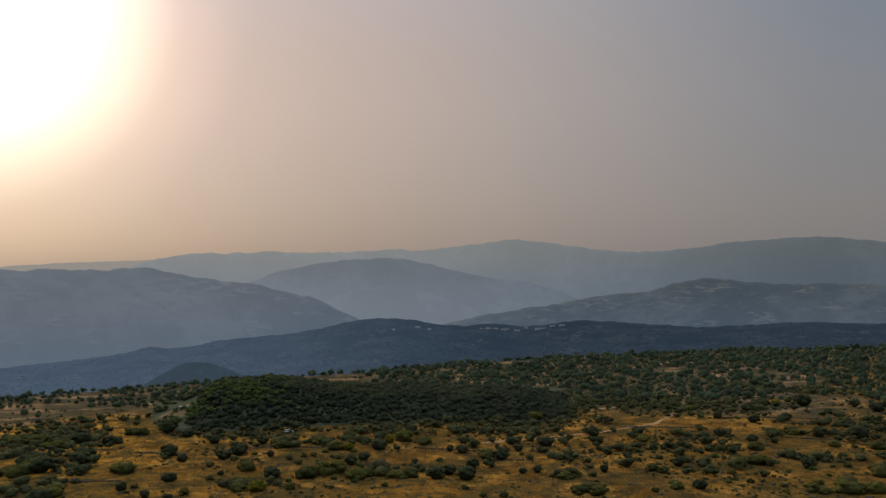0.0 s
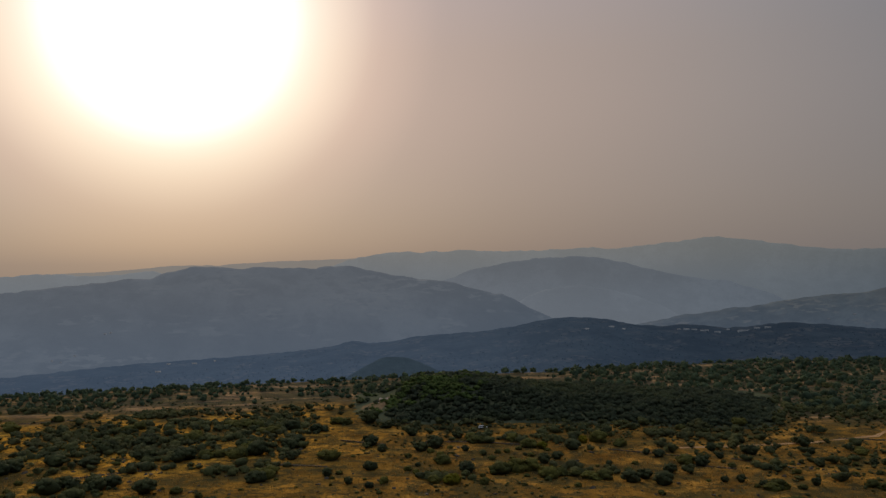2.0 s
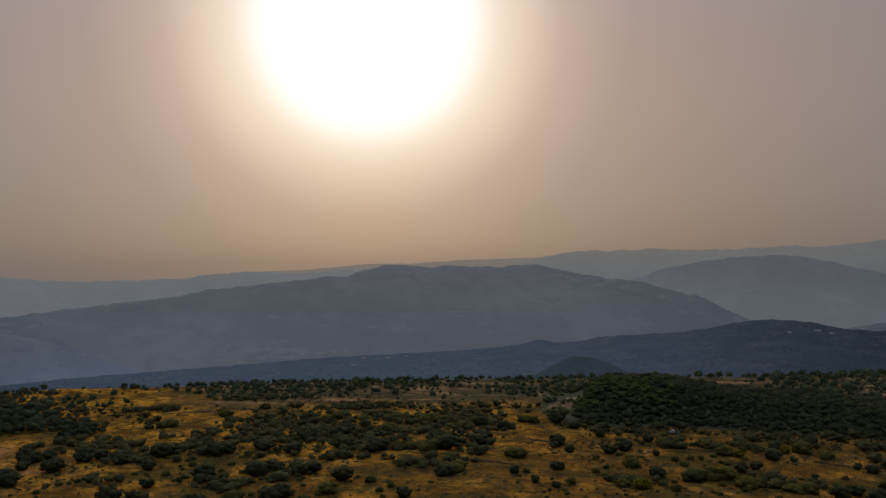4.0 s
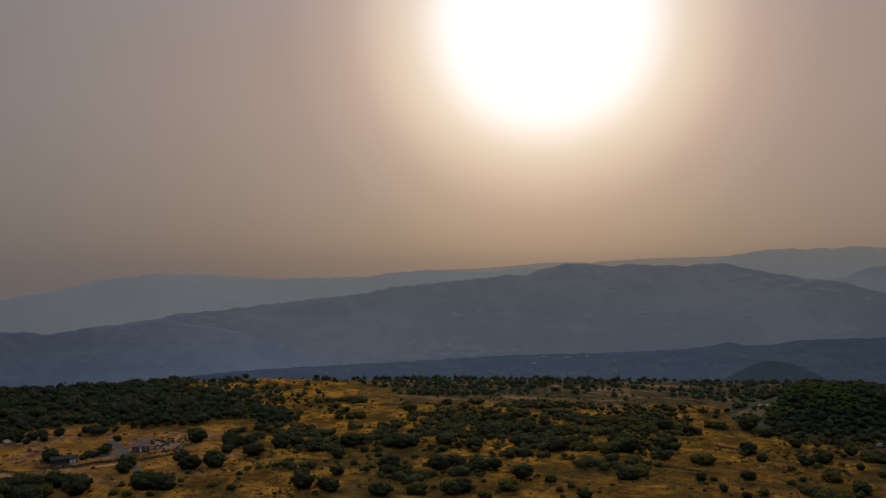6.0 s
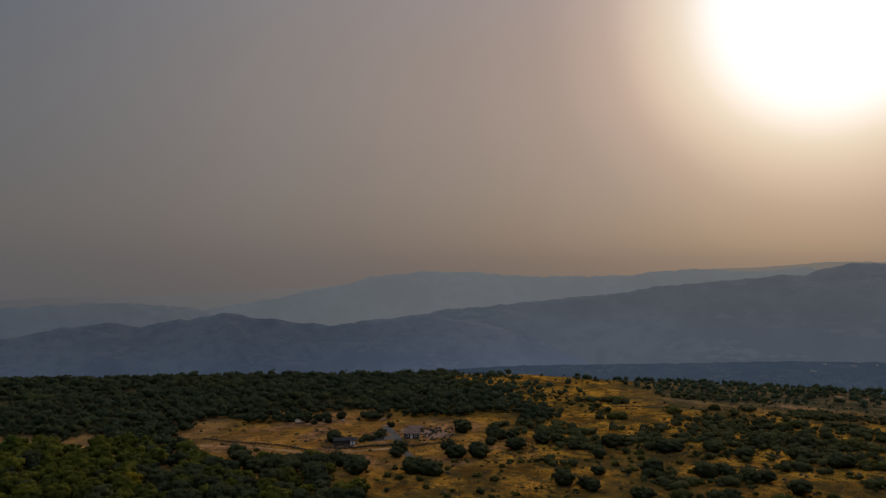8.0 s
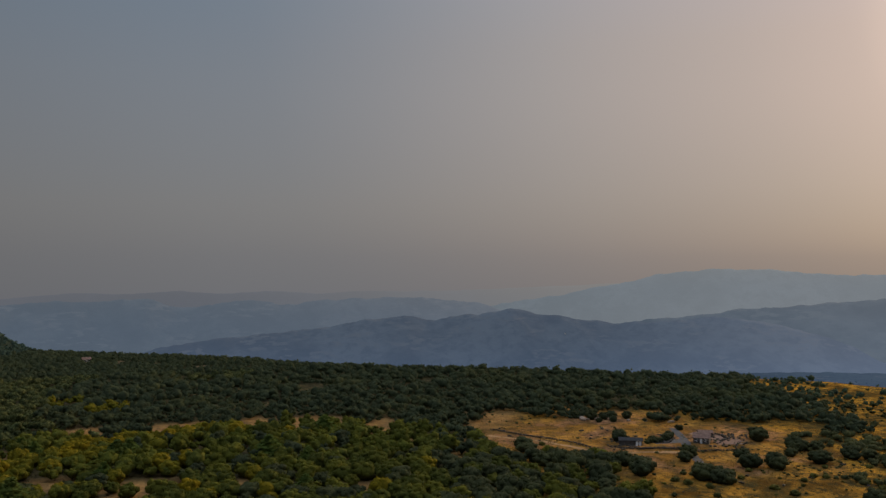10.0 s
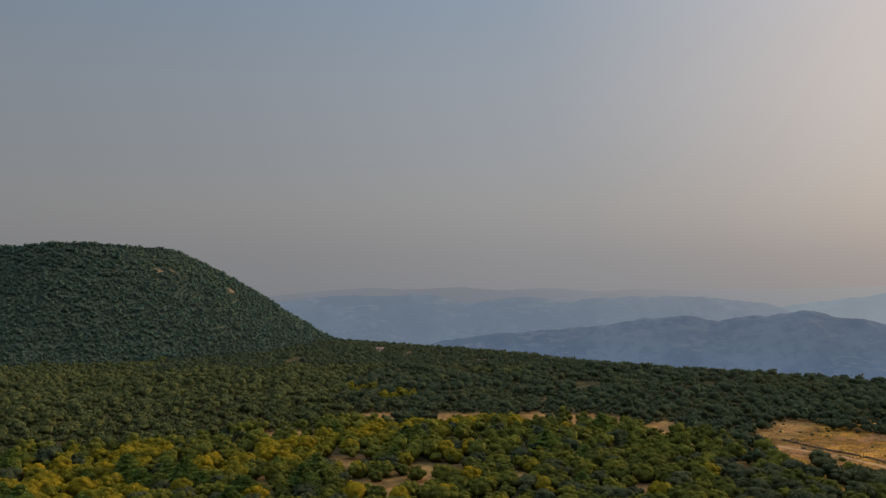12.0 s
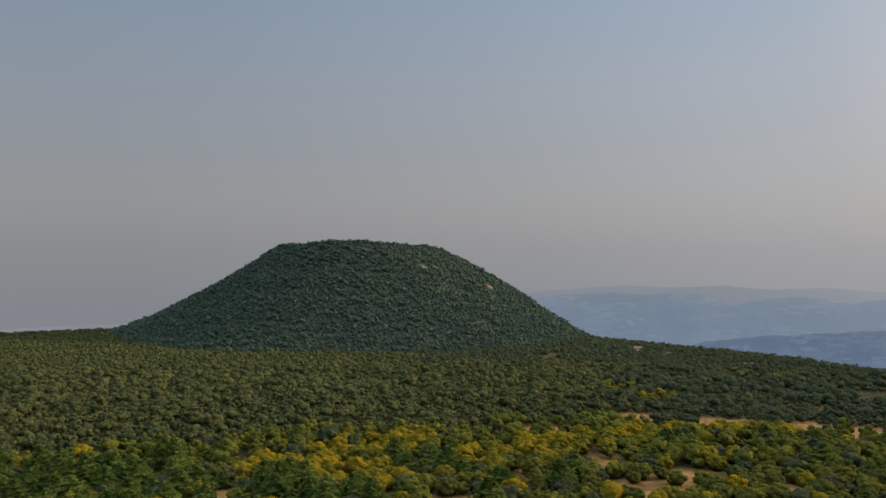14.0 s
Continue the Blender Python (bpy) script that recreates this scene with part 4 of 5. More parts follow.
scatter_stuff("cone_wood", x[cone], y[cone], half[cone], TINY_CROWNS, CONE_LEAF, "dense wood on the slopes of the cone, tinted blue-green for haze", "wood", 0.6, 0.95, 34)
scatter_stuff("far_olive_wood", x[olive], y[olive], half[olive], TINY_CROWNS, OAK_FAR, "dense olive-green wood at the foot of the cone", "wood", 0.6, 0.95, 36)
scatter_stuff("far_oak_wood", x[plain], y[plain], half[plain], TINY_CROWNS, HOLM_BACKLIT, "dense wood on the far plain, coloured dark as backlit", "wood", 0.6, 0.95, 37)

# open savanna: the single oaks and shrubs that stand out on the grass; bearing, distance, half width
OAKS_A = [(17.2, 360, 2.1), (16.8, 412, 2.9), (11.9, 324, 5.7), (14.6, 360, 3.5), (13.6, 365, 3.8), (18.0, 330, 2.9), (20.9, 322, 2.1), (19.5, 309, 1.8), (14.8, 333, 1.2), (18.0, 374, 3.9), (12.1, 386, 2.9), (11.6, 359, 1.7), (23.6, 415, 6.5), (21.9, 409, 5.1), (25.4, 363, 4.6), (23.0, 377, 6.5), (18.0, 425, 4.5), (15.2, 395, 3.0), (23.3, 352, 2.5), (6.3, 341, 2.9), (5.4, 348, 2.6), (4.4, 366, 3.8), (0.6, 314, 3.8), (-0.3, 320, 3.1), (-1.5, 313, 3.8), (-1.9, 331, 2.7), (-0.4, 361, 1.7), (-1.2, 358, 2.7), (-3.9, 346, 3.3), (-4.5, 375, 2.1)]
OAKS_B = [(-5.0, 361, 1.7), (-6.9, 373, 2.8), (-6.3, 395, 1.9), (-5.3, 321, 1.6), (-6.3, 323, 1.8), (2.0, 339, 1.4), (-7.7, 318, 2.0), (-15.5, 341, 2.9), (-16.0, 335, 1.2), (-13.9, 369, 1.8), (-14.5, 371, 1.6), (-17.2, 389, 2.5), (-18.0, 407, 2.6), (-20.0, 395, 2.8), (-21.3, 397, 1.7), (-19.6, 479, 2.3), (-20.6, 492, 2.8), (-23.0, 504, 4.6), (-27.1, 504, 4.0), (-26.1, 421, 4.6), (-23.9, 418, 3.3), (-20.1, 444, 3.1), (-22.0, 456, 3.2), (-10.9, 358, 2.0), (-10.4, 382, 1.8), (-10.0, 397, 3.0), (-10.7, 326, 1.8), (-16.8, 308, 2.7), (-17.9, 451, 2.2), (-14.4, 501, 2.4)]
OAKS_C = [(-13.1, 489, 2.7), (-23.2, 354, 2.5), (54.0, 390, 4.1), (52.8, 340, 3.6), (54.7, 341, 3.4), (55.3, 360, 5.1), (58.5, 344, 3.1), (57.3, 319, 4.6), (56.0, 317, 6.3), (51.7, 379, 4.0), (52.1, 366, 2.8), (50.3, 355, 6.5), (51.0, 383, 5.4), (48.2, 372, 6.5), (46.7, 364, 5.1), (47.3, 303, 4.2), (45.8, 297, 4.7), (45.0, 320, 2.8), (61.4, 330, 4.8), (44.9, 347, 3.0), (41.5, 325, 4.5), (43.0, 324, 1.3), (41.9, 292, 5.1), (38.1, 327, 4.5), (36.8, 332, 5.7), (35.0, 327, 6.5), (37.1, 295, 6.1), (32.5, 314, 4.3), (28.4, 291, 3.0), (25.9, 322, 5.6)]
OAKS_D = [(40.4, 369, 6.5), (38.1, 373, 6.5), (35.4, 367, 6.5), (32.7, 367, 6.5), (30.4, 362, 6.5), (43.8, 372, 6.5), (37.3, 433, 3.0), (35.0, 433, 2.1), (35.0, 390, 6.5), (32.4, 397, 6.5), (26.3, 376, 3.9), (62.6, 376, 2.6), (61.4, 321, 3.6), (54.4, 341, 4.0), (53.0, 343, 4.3), (54.1, 395, 4.0), (57.5, 317, 4.3), (56.0, 319, 6.3), (64.6, 320, 6.5), (63.5, 331, 5.8), (65.7, 319, 4.5), (63.9, 300, 5.3), (63.2, 295, 4.7), (69.0, 350, 6.1), (64.0, 416, 1.7), (63.1, 418, 2.0), (59.6, 382, 1.9), (51.9, 380, 4.2), (69.7, 319, 5.0), (67.7, 325, 4.5)]
OAKS_E = [(66.9, 302, 5.3), (62.7, 384, 3.2), (60.6, 379, 1.8), (59.5, 385, 2.4), (54.1, 393, 3.4), (54.4, 342, 3.2), (53.0, 341, 3.4), (52.0, 376, 3.0), (61.2, 317, 4.2)]
SHRUBS_A = [(24.8, 328, 6.5), (20.5, 353, 6.5), (13.3, 340, 5.3), (17.1, 308, 2.0), (25.9, 423, 6.5), (25.9, 370, 6.5), (27.1, 364, 6.5), (24.6, 411, 6.5), (20.0, 423, 6.0), (13.7, 307, 2.7), (10.3, 306, 2.1), (10.8, 378, 6.5), (9.2, 321, 4.5), (8.2, 325, 4.5), (7.3, 328, 4.5), (6.0, 318, 4.4), (4.8, 322, 5.6), (3.3, 315, 5.4), (2.3, 317, 3.8), (-2.9, 348, 4.2), (-8.7, 315, 6.0), (-9.2, 298, 4.7), (-6.2, 430, 4.1), (-2.6, 418, 2.9), (2.7, 382, 4.6), (1.0, 375, 5.1), (8.4, 381, 3.3), (7.3, 368, 3.8), (-14.1, 330, 4.9), (-17.9, 373, 5.3)]
SHRUBS_B = [(-18.9, 352, 6.2), (-20.3, 355, 4.4), (-20.6, 379, 5.4), (-22.6, 421, 5.3), (-21.5, 418, 5.2), (-24.7, 398, 2.9), (-27.3, 404, 5.2), (-13.5, 389, 5.4), (-15.4, 405, 3.5), (-25.4, 325, 6.5), (-23.9, 320, 5.2), (-26.7, 328, 6.0), (-27.3, 352, 3.9), (-15.4, 306, 2.7), (-14.0, 300, 1.5), (-10.3, 297, 5.2), (-16.0, 476, 4.9), (39.6, 292, 4.1), (34.6, 288, 5.0), (30.6, 311, 2.4), (33.5, 299, 4.1), (28.2, 363, 6.2), (40.4, 460, 6.5), (44.1, 483, 6.5), (43.8, 439, 6.0), (37.3, 477, 4.9), (33.1, 433, 6.5), (29.7, 405, 6.5), (26.7, 429, 6.5)]
YELLOW_A = [(12.8, 307, 4.8), (6.4, 365, 2.3), (3.7, 377, 2.3), (-21.4, 502, 2.8)]

rng = np.random.default_rng(40)
for kind, rows in (("oak_tree", OAKS_A + OAKS_B + OAKS_C + OAKS_D + OAKS_E), ("shrub", SHRUBS_A + SHRUBS_B), ("broadleaf_tree", YELLOW_A)):
    for b, r, half in rows:
        px, py = at(b, r)
        if kind == "oak_tree":
            picked["oak_tree"] += 1
        if half > 4.6:  # a wide clump is two or three plants that touch
            for k in range(2 if half < 6 else 3):
                away = rng.uniform(0, math.tau)
                plant(kind, px + half * 0.5 * math.cos(away), py + half * 0.5 * math.sin(away), half * rng.uniform(0.5, 0.68), rng.uniform(0.75, 0.95), rng.uniform(0, 360), int(rng.integers(0, 4)))
        else:
            plant(kind, px, py, half, rng.uniform(0.8, 1.0) if half > 2.5 else rng.uniform(0.95, 1.2), rng.uniform(0, 360), int(rng.integers(0, 4)))

# smaller plants between them
x, y, b, r, rng = jittered(7.5, -31, 72, 272, 470, 41)
thick = rough_noise(x, y, 60, 3)
yard = in_yard(b, r)
ok = (rng.random(len(x)) < np.where(thick > 0.52, 0.42, 0.12) * np.where(yard, 0.2, 1.0)) & clear_of(x, y, 0.15)
order = np.argsort(r[ok])[:235]
x, y = x[ok][order], y[ok][order]
for k in range(len(x)):
    kind = "oak_tree" if rng.random() < 0.12 and picked["oak_tree"] < 290 else "shrub"
    picked["oak_tree"] += kind == "oak_tree"
    plant(kind, x[k], y[k], rng.uniform(0.6, 1.9), rng.uniform(0.75, 1.05), rng.uniform(0, 360), int(rng.integers(0, 4)))

# irregular thickets of dark brush on the plain
THICKETS = [(34.0, 394, 52, 28), (28.5, 434, 46, 16), (42.5, 382, 22, 16), (37.5, 420, 28, 11), (30.5, 370, 24, 12), (41.0, 312, 12, 6), (48.5, 334, 10, 6), (49.0, 400, 16, 26), (25.0, 396, 22, 40), (46.0, 374, 20, 15), (-13.0, 500, 42, 26),
            (-24.5, 452, 20, 8), (8.0, 384, 22, 8), (9.5, 352, 12, 5), (3.5, 330, 14, 6), (12.5, 312, 10, 6), (-8.0, 352, 10, 5), (-24.0, 372, 14, 6), (38.0, 440, 22, 9), (31.0, 470, 30, 9), (44.0, 486, 22, 6), (37.0, 512, 30, 7), (-3.5, 402, 22, 7),
            (4.0, 402, 22, 6), (-20.0, 355, 12, 5), (-8.0, 600, 60, 22), (-22.0, 560, 40, 16), (33.0, 352, 22, 6), (38.5, 318, 18, 8), (27.0, 340, 16, 9)]
x, y, b, r, rng = jittered(3.7, -31, 60, 290, 640, 55)
ok = (rng.random(len(x)) < np.clip(inside(x, y, THICKETS, 1.5) * 2.4, 0, 0.85)) & clear_of(x, y, -0.2) & (mound_height(x, y) < 0.8)
x, y = x[ok], y[ok]
scatter_stuff("brush_thickets", x, y, 1.1 + 2.1 * rng.random(len(x)) ** 1.6, MIDDLE_CROWNS, SHRUB_FAR, "irregular thickets of dark olive brush on the plain", "scrub", 0.5, 0.85, 56)

# scrub farther out, and the thicket on the mound
x, y, b, r, rng = jittered(5.4, -31, 60, 300, 1000, 51)
m = mound_height(x, y)
cover = np.clip(0.26 + np.where(r < 480, 6.5 * (rough_noise(x, y, 40, 4) - 0.545), 3.4 * (rough_noise(x, y, 60, 4) - 0.48)) + 0.38 * smooth(r, 540, 720) + (0.20 + 0.14 * smooth(r, 490, 540)) * (1 - smooth(b, -2, 9)) - 0.18 * smooth(b, -16, -11) * (1 - smooth(b, 4, 9)) * smooth(r, 500, 530) * (1 - smooth(r, 590, 640)) + 0.5 * smooth(b, 12, 19) * smooth(r, edge_of_plateau(b) - 62, edge_of_plateau(b) - 22) - 0.10 * smooth(b, 22, 34) * (1 - smooth(b, 46, 52)) * smooth(r, 430, 470), 0.05, 0.96) * smooth(r, np.where(b < -3, 300, 330), np.where(b < -3, 410, 460))
ok = (rng.random(len(x)) < cover) & (m < 0.8) & (r < edge_of_plateau(b) + 40) & clear_of(x, y, 0.3) & ~((b > 50) & (r < 460))
x, y, b = x[ok], y[ok], b[ok]
half = np.where(b < 12, 0.75 + 2.8 * rng.random(len(x)) ** 2.4, 0.9 + 2.0 * rng.random(len(x)) ** 1.6)
far = np.hypot(x, y) > 500 + 80 * (value_noise(x, y, 40) - 0.5)
scatter_stuff("scrub", x[~far], y[~far], half[~far], FAR_CROWNS, SHRUB_FAR, "scrub and small trees scattered over the dry grass", "scrub", 0.55, 0.85, 52)
scatter_stuff("open_oak_wood", x[far], y[far], half[far] * np.where(b[far] > 12, 0.95, 1.0), TINY_CROWNS, RIM_LEAF, "open oak wood and scrub at the rim of the plain, tinted for haze", "wood", 0.6, 0.9, 57)
x, y, b, r, rng = jittered(2.6, -12, 23, 385, 480, 59)
up_slope = mound_height(*at(b, r + 16))
ok = (mound_height(x, y) <= 1.2) & (up_slope > 0.6) & (rng.random(len(x)) < 0.5 * smooth(rough_noise(x, y, 24, 3), 0.36, 0.56)) & clear_of(x, y, -0.1)
scatter_stuff("fringe_scrub", x[ok], y[ok], 0.6 + 1.3 * rng.random(ok.sum()) ** 1.7, FAR_CROWNS, SHRUB_FAR, "ragged scrub along the foot of the mound", "scrub", 0.5, 0.8, 60)
x, y, b, r, rng = jittered(2.8, -11, 22, 400, 560, 53)
m = mound_height(x, y)
ok = (m > 0.8) & ~((b + 2.4 * (value_noise(x, y, 12) - 0.5) > 16.2) & (value_noise(x, y, 5) > 0.3))
x, y = x[ok], y[ok]
half = 1.25 + 1.7 * rng.random(len(x)) ** 1.8
b, r = polar(x, y)
green = (b > 8.5) & (rng.random(len(x)) < smooth(b, 9, 13) * (0.25 + 0.75 * smooth(value_noise(x, y, 14), 0.4, 0.6))) & (r < 505) & (r > 440)
scatter_stuff("thicket", x[~green], y[~green], half[~green], MIDDLE_CROWNS, THICKET_LEAF, "dense dark green thicket over the low mound", "scrub", 0.5, 0.8, 54)
scatter_stuff("green_thicket", x[green], y[green], half[green], FAR_CROWNS, MOUND_GREEN, "bright green bushes at the end of the mound", "scrub", 0.5, 0.8, 58)


# ---- stones, grass tufts ----
def stone_arrays(seed):
    rng = np.random.default_rng(seed)
    v = ICO1[0] * (1 + 0.25 * rng.normal(size=len(ICO1[0])).clip(-1.5, 1.5))[:, None] * [1.0, 0.8, 0.62]
    return v, ICO1[1]


STONES = [mesh_of("rock", *stone_arrays(900 + k), ROCK) for k in range(5)]
x, y, b, r, rng = jittered(5.0, -31, 72, 272, 420, 61)
rows_of_stone = np.abs(np.sin((x * 0.6 + y) * 0.045 + 3 * value_noise(x, y, 50))) < 0.16
ok = (rng.random(len(x)) < np.where(rows_of_stone, 0.5, 0.06)) & clear_of(x, y, 0.1)
order = np.argsort(r[ok])
xs, ys = x[ok][order], y[ok][order]
for k in range(min(290, len(xs))):
    ob = new("rock", STONES[k % 5])
    size = rng.uniform(0.35, 1.1)
    ob.matrix_basis = pose(xs[k], ys[k], float(land_height(xs[k], ys[k])) + size * 0.15, 0, 0, rng.uniform(0, 360))
    ob.scale = (size * rng.uniform(0.8, 1.5), size, size)
    tagged(ob, "dark lava boulder half sunk in the grass", "rock", "boulders on the plain")


def low_growth(name, count, b0, b1, r0, r1, mat, label, seed, height, blades):
    """Tufts of bent blades over a sector of the plain, thicker in some patches than in others."""
    rng = np.random.default_rng(seed)
    b, r = rng.uniform(b0, b1, count), np.sqrt(rng.uniform(r0 ** 2, r1 ** 2, count))
    x, y = at(b, r)
    ok = (rng.random(count) < 0.15 + 1.3 * (rough_noise(x, y, 34, 4) - 0.3))
    x, y = x[ok], y[ok]
    z = land_height(x, y)
    V, F = [], []
    for k in range(blades):
        a = rng.uniform(0, math.tau, len(x))
        s = height * rng.uniform(0.5, 1.4, len(x))
        ca, sa = np.cos(a) * s, np.sin(a) * s
        V.append(np.stack([np.stack([x - sa * 0.5, y + ca * 0.5, z - 0.05], -1), np.stack([x + sa * 0.5, y - ca * 0.5, z - 0.05], -1), np.stack([x + ca * 0.45, y + sa * 0.45, z + s], -1)], 1).reshape(-1, 3))
        F.append(np.arange(len(x) * 3).reshape(-1, 3) + k * len(x) * 3)
    tagged(new(name, mesh_of(name, np.concatenate(V), np.concatenate(F), mat)), label, "grass", kind="stuff")


TUFT = leaf_material("dry_tufts", (0.20, 0.11, 0.028), (0.32, 0.19, 0.055), (0.16, 0.105, 0.035), through=0.45)
low_growth("dry_grass_tufts", 52000, -31, 72, 272, 440, TUFT, "tufts of dry golden grass on the plain", 71, 0.38, 3)

# low cushions of heath and thorn in ragged patches
x, y, b, r, rng = jittered(2.6, -31, 72, 272, 520, 73)
patch = rough_noise(x, y, 42, 5)
ok = (rng.random(len(x)) < np.clip((patch - 0.50) * 2.4, 0.012, 0.27)) & clear_of(x, y, -0.2) & ~(in_yard(b, r) & (rng.random(len(x)) < 0.45)) & (mound_height(x, y) < 0.5)
x, y = x[ok], y[ok]
CUSHIONS = [open_below(*crown_arrays(700 + k, 2, 4, 0.3, 0.6, (0.45, 0.6), 0.8)) for k in range(4)]
scatter_stuff("heath_cushions", x, y, rng.uniform(0.35, 1.05, len(x)), CUSHIONS, SHRUB_FAR, "ragged patches of low dark heath and thorn on the grass", "scrub", 0.3, 0.8, 74)


# ---- the farm ----
def box(bm, x0, x1, y0, y1, z0, z1):
    v = [bm.verts.new(p) for p in ((x0, y0, z0), (x1, y0, z0), (x1, y1, z0), (x0, y1, z0), (x0, y0, z1), (x1, y0, z1), (x1, y1, z1), (x0, y1, z1))]
    for f in ((3, 2, 1, 0), (4, 5, 6, 7), (0, 1, 5, 4), (1, 2, 6, 5), (2, 3, 7, 6), (3, 0, 4, 7)):
        bm.faces.new([v[i] for i in f])


def wall_with_openings(name, length, deep, high, mat, openings):
    """Four walls 0.3 m thick; openings (from, to, sill, head) go through the front one."""
    bm = bmesh.new()
    at_x = -length / 2
    for a, b, sill, head in openings:
        box(bm, at_x, a, 0, 0.3, -0.5, high)
        if sill > 0:
            box(bm, a, b, 0, 0.3, -0.5, sill)
        box(bm, a, b, 0, 0.3, head, high)
        at_x = b
    box(bm, at_x, length / 2, 0, 0.3, -0.5, high)
    box(bm, -length / 2, length / 2, deep - 0.3, deep, -0.5, high)
    box(bm, -length / 2, -length / 2 + 0.3, 0.302, deep - 0.302, -0.5, high)
    box(bm, length / 2 - 0.3, length / 2, 0.302, deep - 0.302, -0.5, high)
    return from_bmesh(name, bm, mat)


def pitched_roof(name, length, deep, eaves, ridge, mat, over=0.4, thick=0.16):
    bm = bmesh.new()
    pts = [(-over, eaves - 0.1), (deep / 2, ridge), (deep + over, eaves - 0.1), (deep + over, eaves - 0.1 + thick), (deep / 2, ridge + thick), (-over, eaves - 0.1 + thick)]
    ends = [[bm.verts.new((x, y, z)) for y, z in pts] for x in (-length / 2 - over, length / 2 + over)]
    for k in range(6):
        bm.faces.new([ends[0][k], ends[0][(k + 1) % 6], ends[1][(k + 1) % 6], ends[1][k]])
    for e, quads in ((ends[0], ((0, 5, 4, 1), (1, 4, 3, 2))), (ends[1], ((0, 1, 4, 5), (1, 2, 3, 4)))):
        for q in quads:
            bm.faces.new([e[i] for i in q])
    return from_bmesh(name, bm, mat)


def block(name, x0, x1, y0, y1, z0, z1, mat):
    bm = bmesh.new()
    box(bm, x0, x1, y0, y1, z0, z1)
    bmesh.ops.bevel(bm, geom=bm.edges[:], offset=min(x1 - x0, y1 - y0, z1 - z0) * 0.12, segments=1, affect="EDGES")
    return from_bmesh(name, bm, mat)


SCAR_SOIL = soil_material("scar_soil", (0.080, 0.060, 0.034), (0.165, 0.110, 0.060))
OFF_WHITE = plain_material("dusty_off_white_paint", (0.36, 0.35, 0.33), 0.7, 0, 0.3, 1.2)
PALE_ROCK = plain_material("pale_rock", (0.30, 0.22, 0.16), 0.95, 0, 0.35, 0.9)
LAVA_WALL = plain_material("lava_stone_walling", (0.070, 0.060, 0.052), 0.95, 0, 0.45, 1.0)
ROOF_DARK = plain_material("weathered_dark_roofing", (0.036, 0.034, 0.034), 0.95, 0, 0.35, 0.8)
ROOF_TILE = plain_material("faded_roof_tiles", (0.165, 0.098, 0.075), 0.9, 0, 0.35, 0.9)
WHITE_PAINT = plain_material("white_paint", (0.75, 0.73, 0.70), 0.6, 0, 0.1, 2.0)
DARK_PANE = plain_material("dark_window_pane", (0.03, 0.032, 0.035), 0.15, 0, 0.2, 2.0)
ASPHALT = soil_material("worn_asphalt", (0.080, 0.076, 0.074), (0.120, 0.112, 0.106))
REDDISH = soil_material("reddish_gravel", (0.17, 0.105, 0.075), (0.26, 0.165, 0.12))
DIRT = soil_material("pale_dirt_track", (0.20, 0.115, 0.055), (0.34, 0.205, 0.105))


def building(name, label, b, r, turn, length, deep, high, ridge, wall_mat, roof_mat, doors, windows):
    px, py = at(b, r)
    root = new(name)
    root.matrix_basis = pose(px, py, float(land_height(px, py)), 0, 0, b + turn)
    holes = sorted([(d, d + 1.1, 0.0, 2.05) for d in doors] + [(q, q + 1.2, 0.9, 2.1) for q in windows])
    part("wall", wall_with_openings("wall", length, deep, high, wall_mat, holes), root)
    part("roof", pitched_roof("roof", length, deep, high, ridge, roof_mat), root)
    for d in doors:
        leaf = part("door", block("door", d + 0.06, d + 1.04, 0.1, 0.16, 0.02, 2.0, WHITE_PAINT), root, "white-painted door")
        part("door_handle", block("door_handle", d + 0.88, d + 0.96, 0.04, 0.1, 0.98, 1.1, ROOF_DARK), leaf)
    for q in windows:
        fr = bmesh.new()
        for a in ((q, q + 1.2, 0.9, 1.0), (q, q + 1.2, 2.0, 2.1), (q, q + 0.1, 1.0, 2.0), (q + 1.1, q + 1.2, 1.0, 2.0), (q + 0.56, q + 0.64, 1.0, 2.0)):
            box(fr, a[0], a[1], 0.04, 0.16, a[2], a[3])
        win = part("window", from_bmesh("window", fr, WHITE_PAINT), root, "white window frame")
        part("pane", block("pane", q + 0.1, q + 0.555, 0.09, 0.11, 1.0, 2.0, DARK_PANE), win)
        part("pane", block("pane", q + 0.645, q + 1.1, 0.09, 0.11, 1.0, 2.0, DARK_PANE), win)
    return tagged(root, label, "building")


building("farm_shed", "long low stone shed with a dark roof and white doors", 61.95, 366, 4, 9.5, 4.2, 2.1, 2.9, LAVA_WALL, ROOF_DARK, (2.0, 3.3), ())
building("farm_house", "small dark stone farmhouse with a faded reddish tile roof", 57.5, 377, -6, 6.5, 6.5, 2.35, 3.9, LAVA_WALL, ROOF_TILE, (-0.6,), (-2.5, 1.2))
building("stone_hut", "roofed lava stone hut behind the farmhouse", 57.2, 392, 14, 6.0, 4.0, 2.0, 2.7, LAVA_WALL, ROOF_TILE, (-0.5,), ())


building("stone_cottage", "small stone cottage with a red tile roof in the far wood", 97.35, 704, 8, 6.0, 4.5, 2.2, 3.6, LAVA_WALL, ROOF_TILE, (-0.5,), (-2.3, 1.3))


def path_points(route, step):
    pts = [Vector((*at(b, r), 0)) for b, r in route]
    out = []
    for a, c in zip(pts, pts[1:]):
        n = max(1, int((c - a).length / step))
        out += [a.lerp(c, k / n) for k in range(n)]
    return out + [pts[-1]]


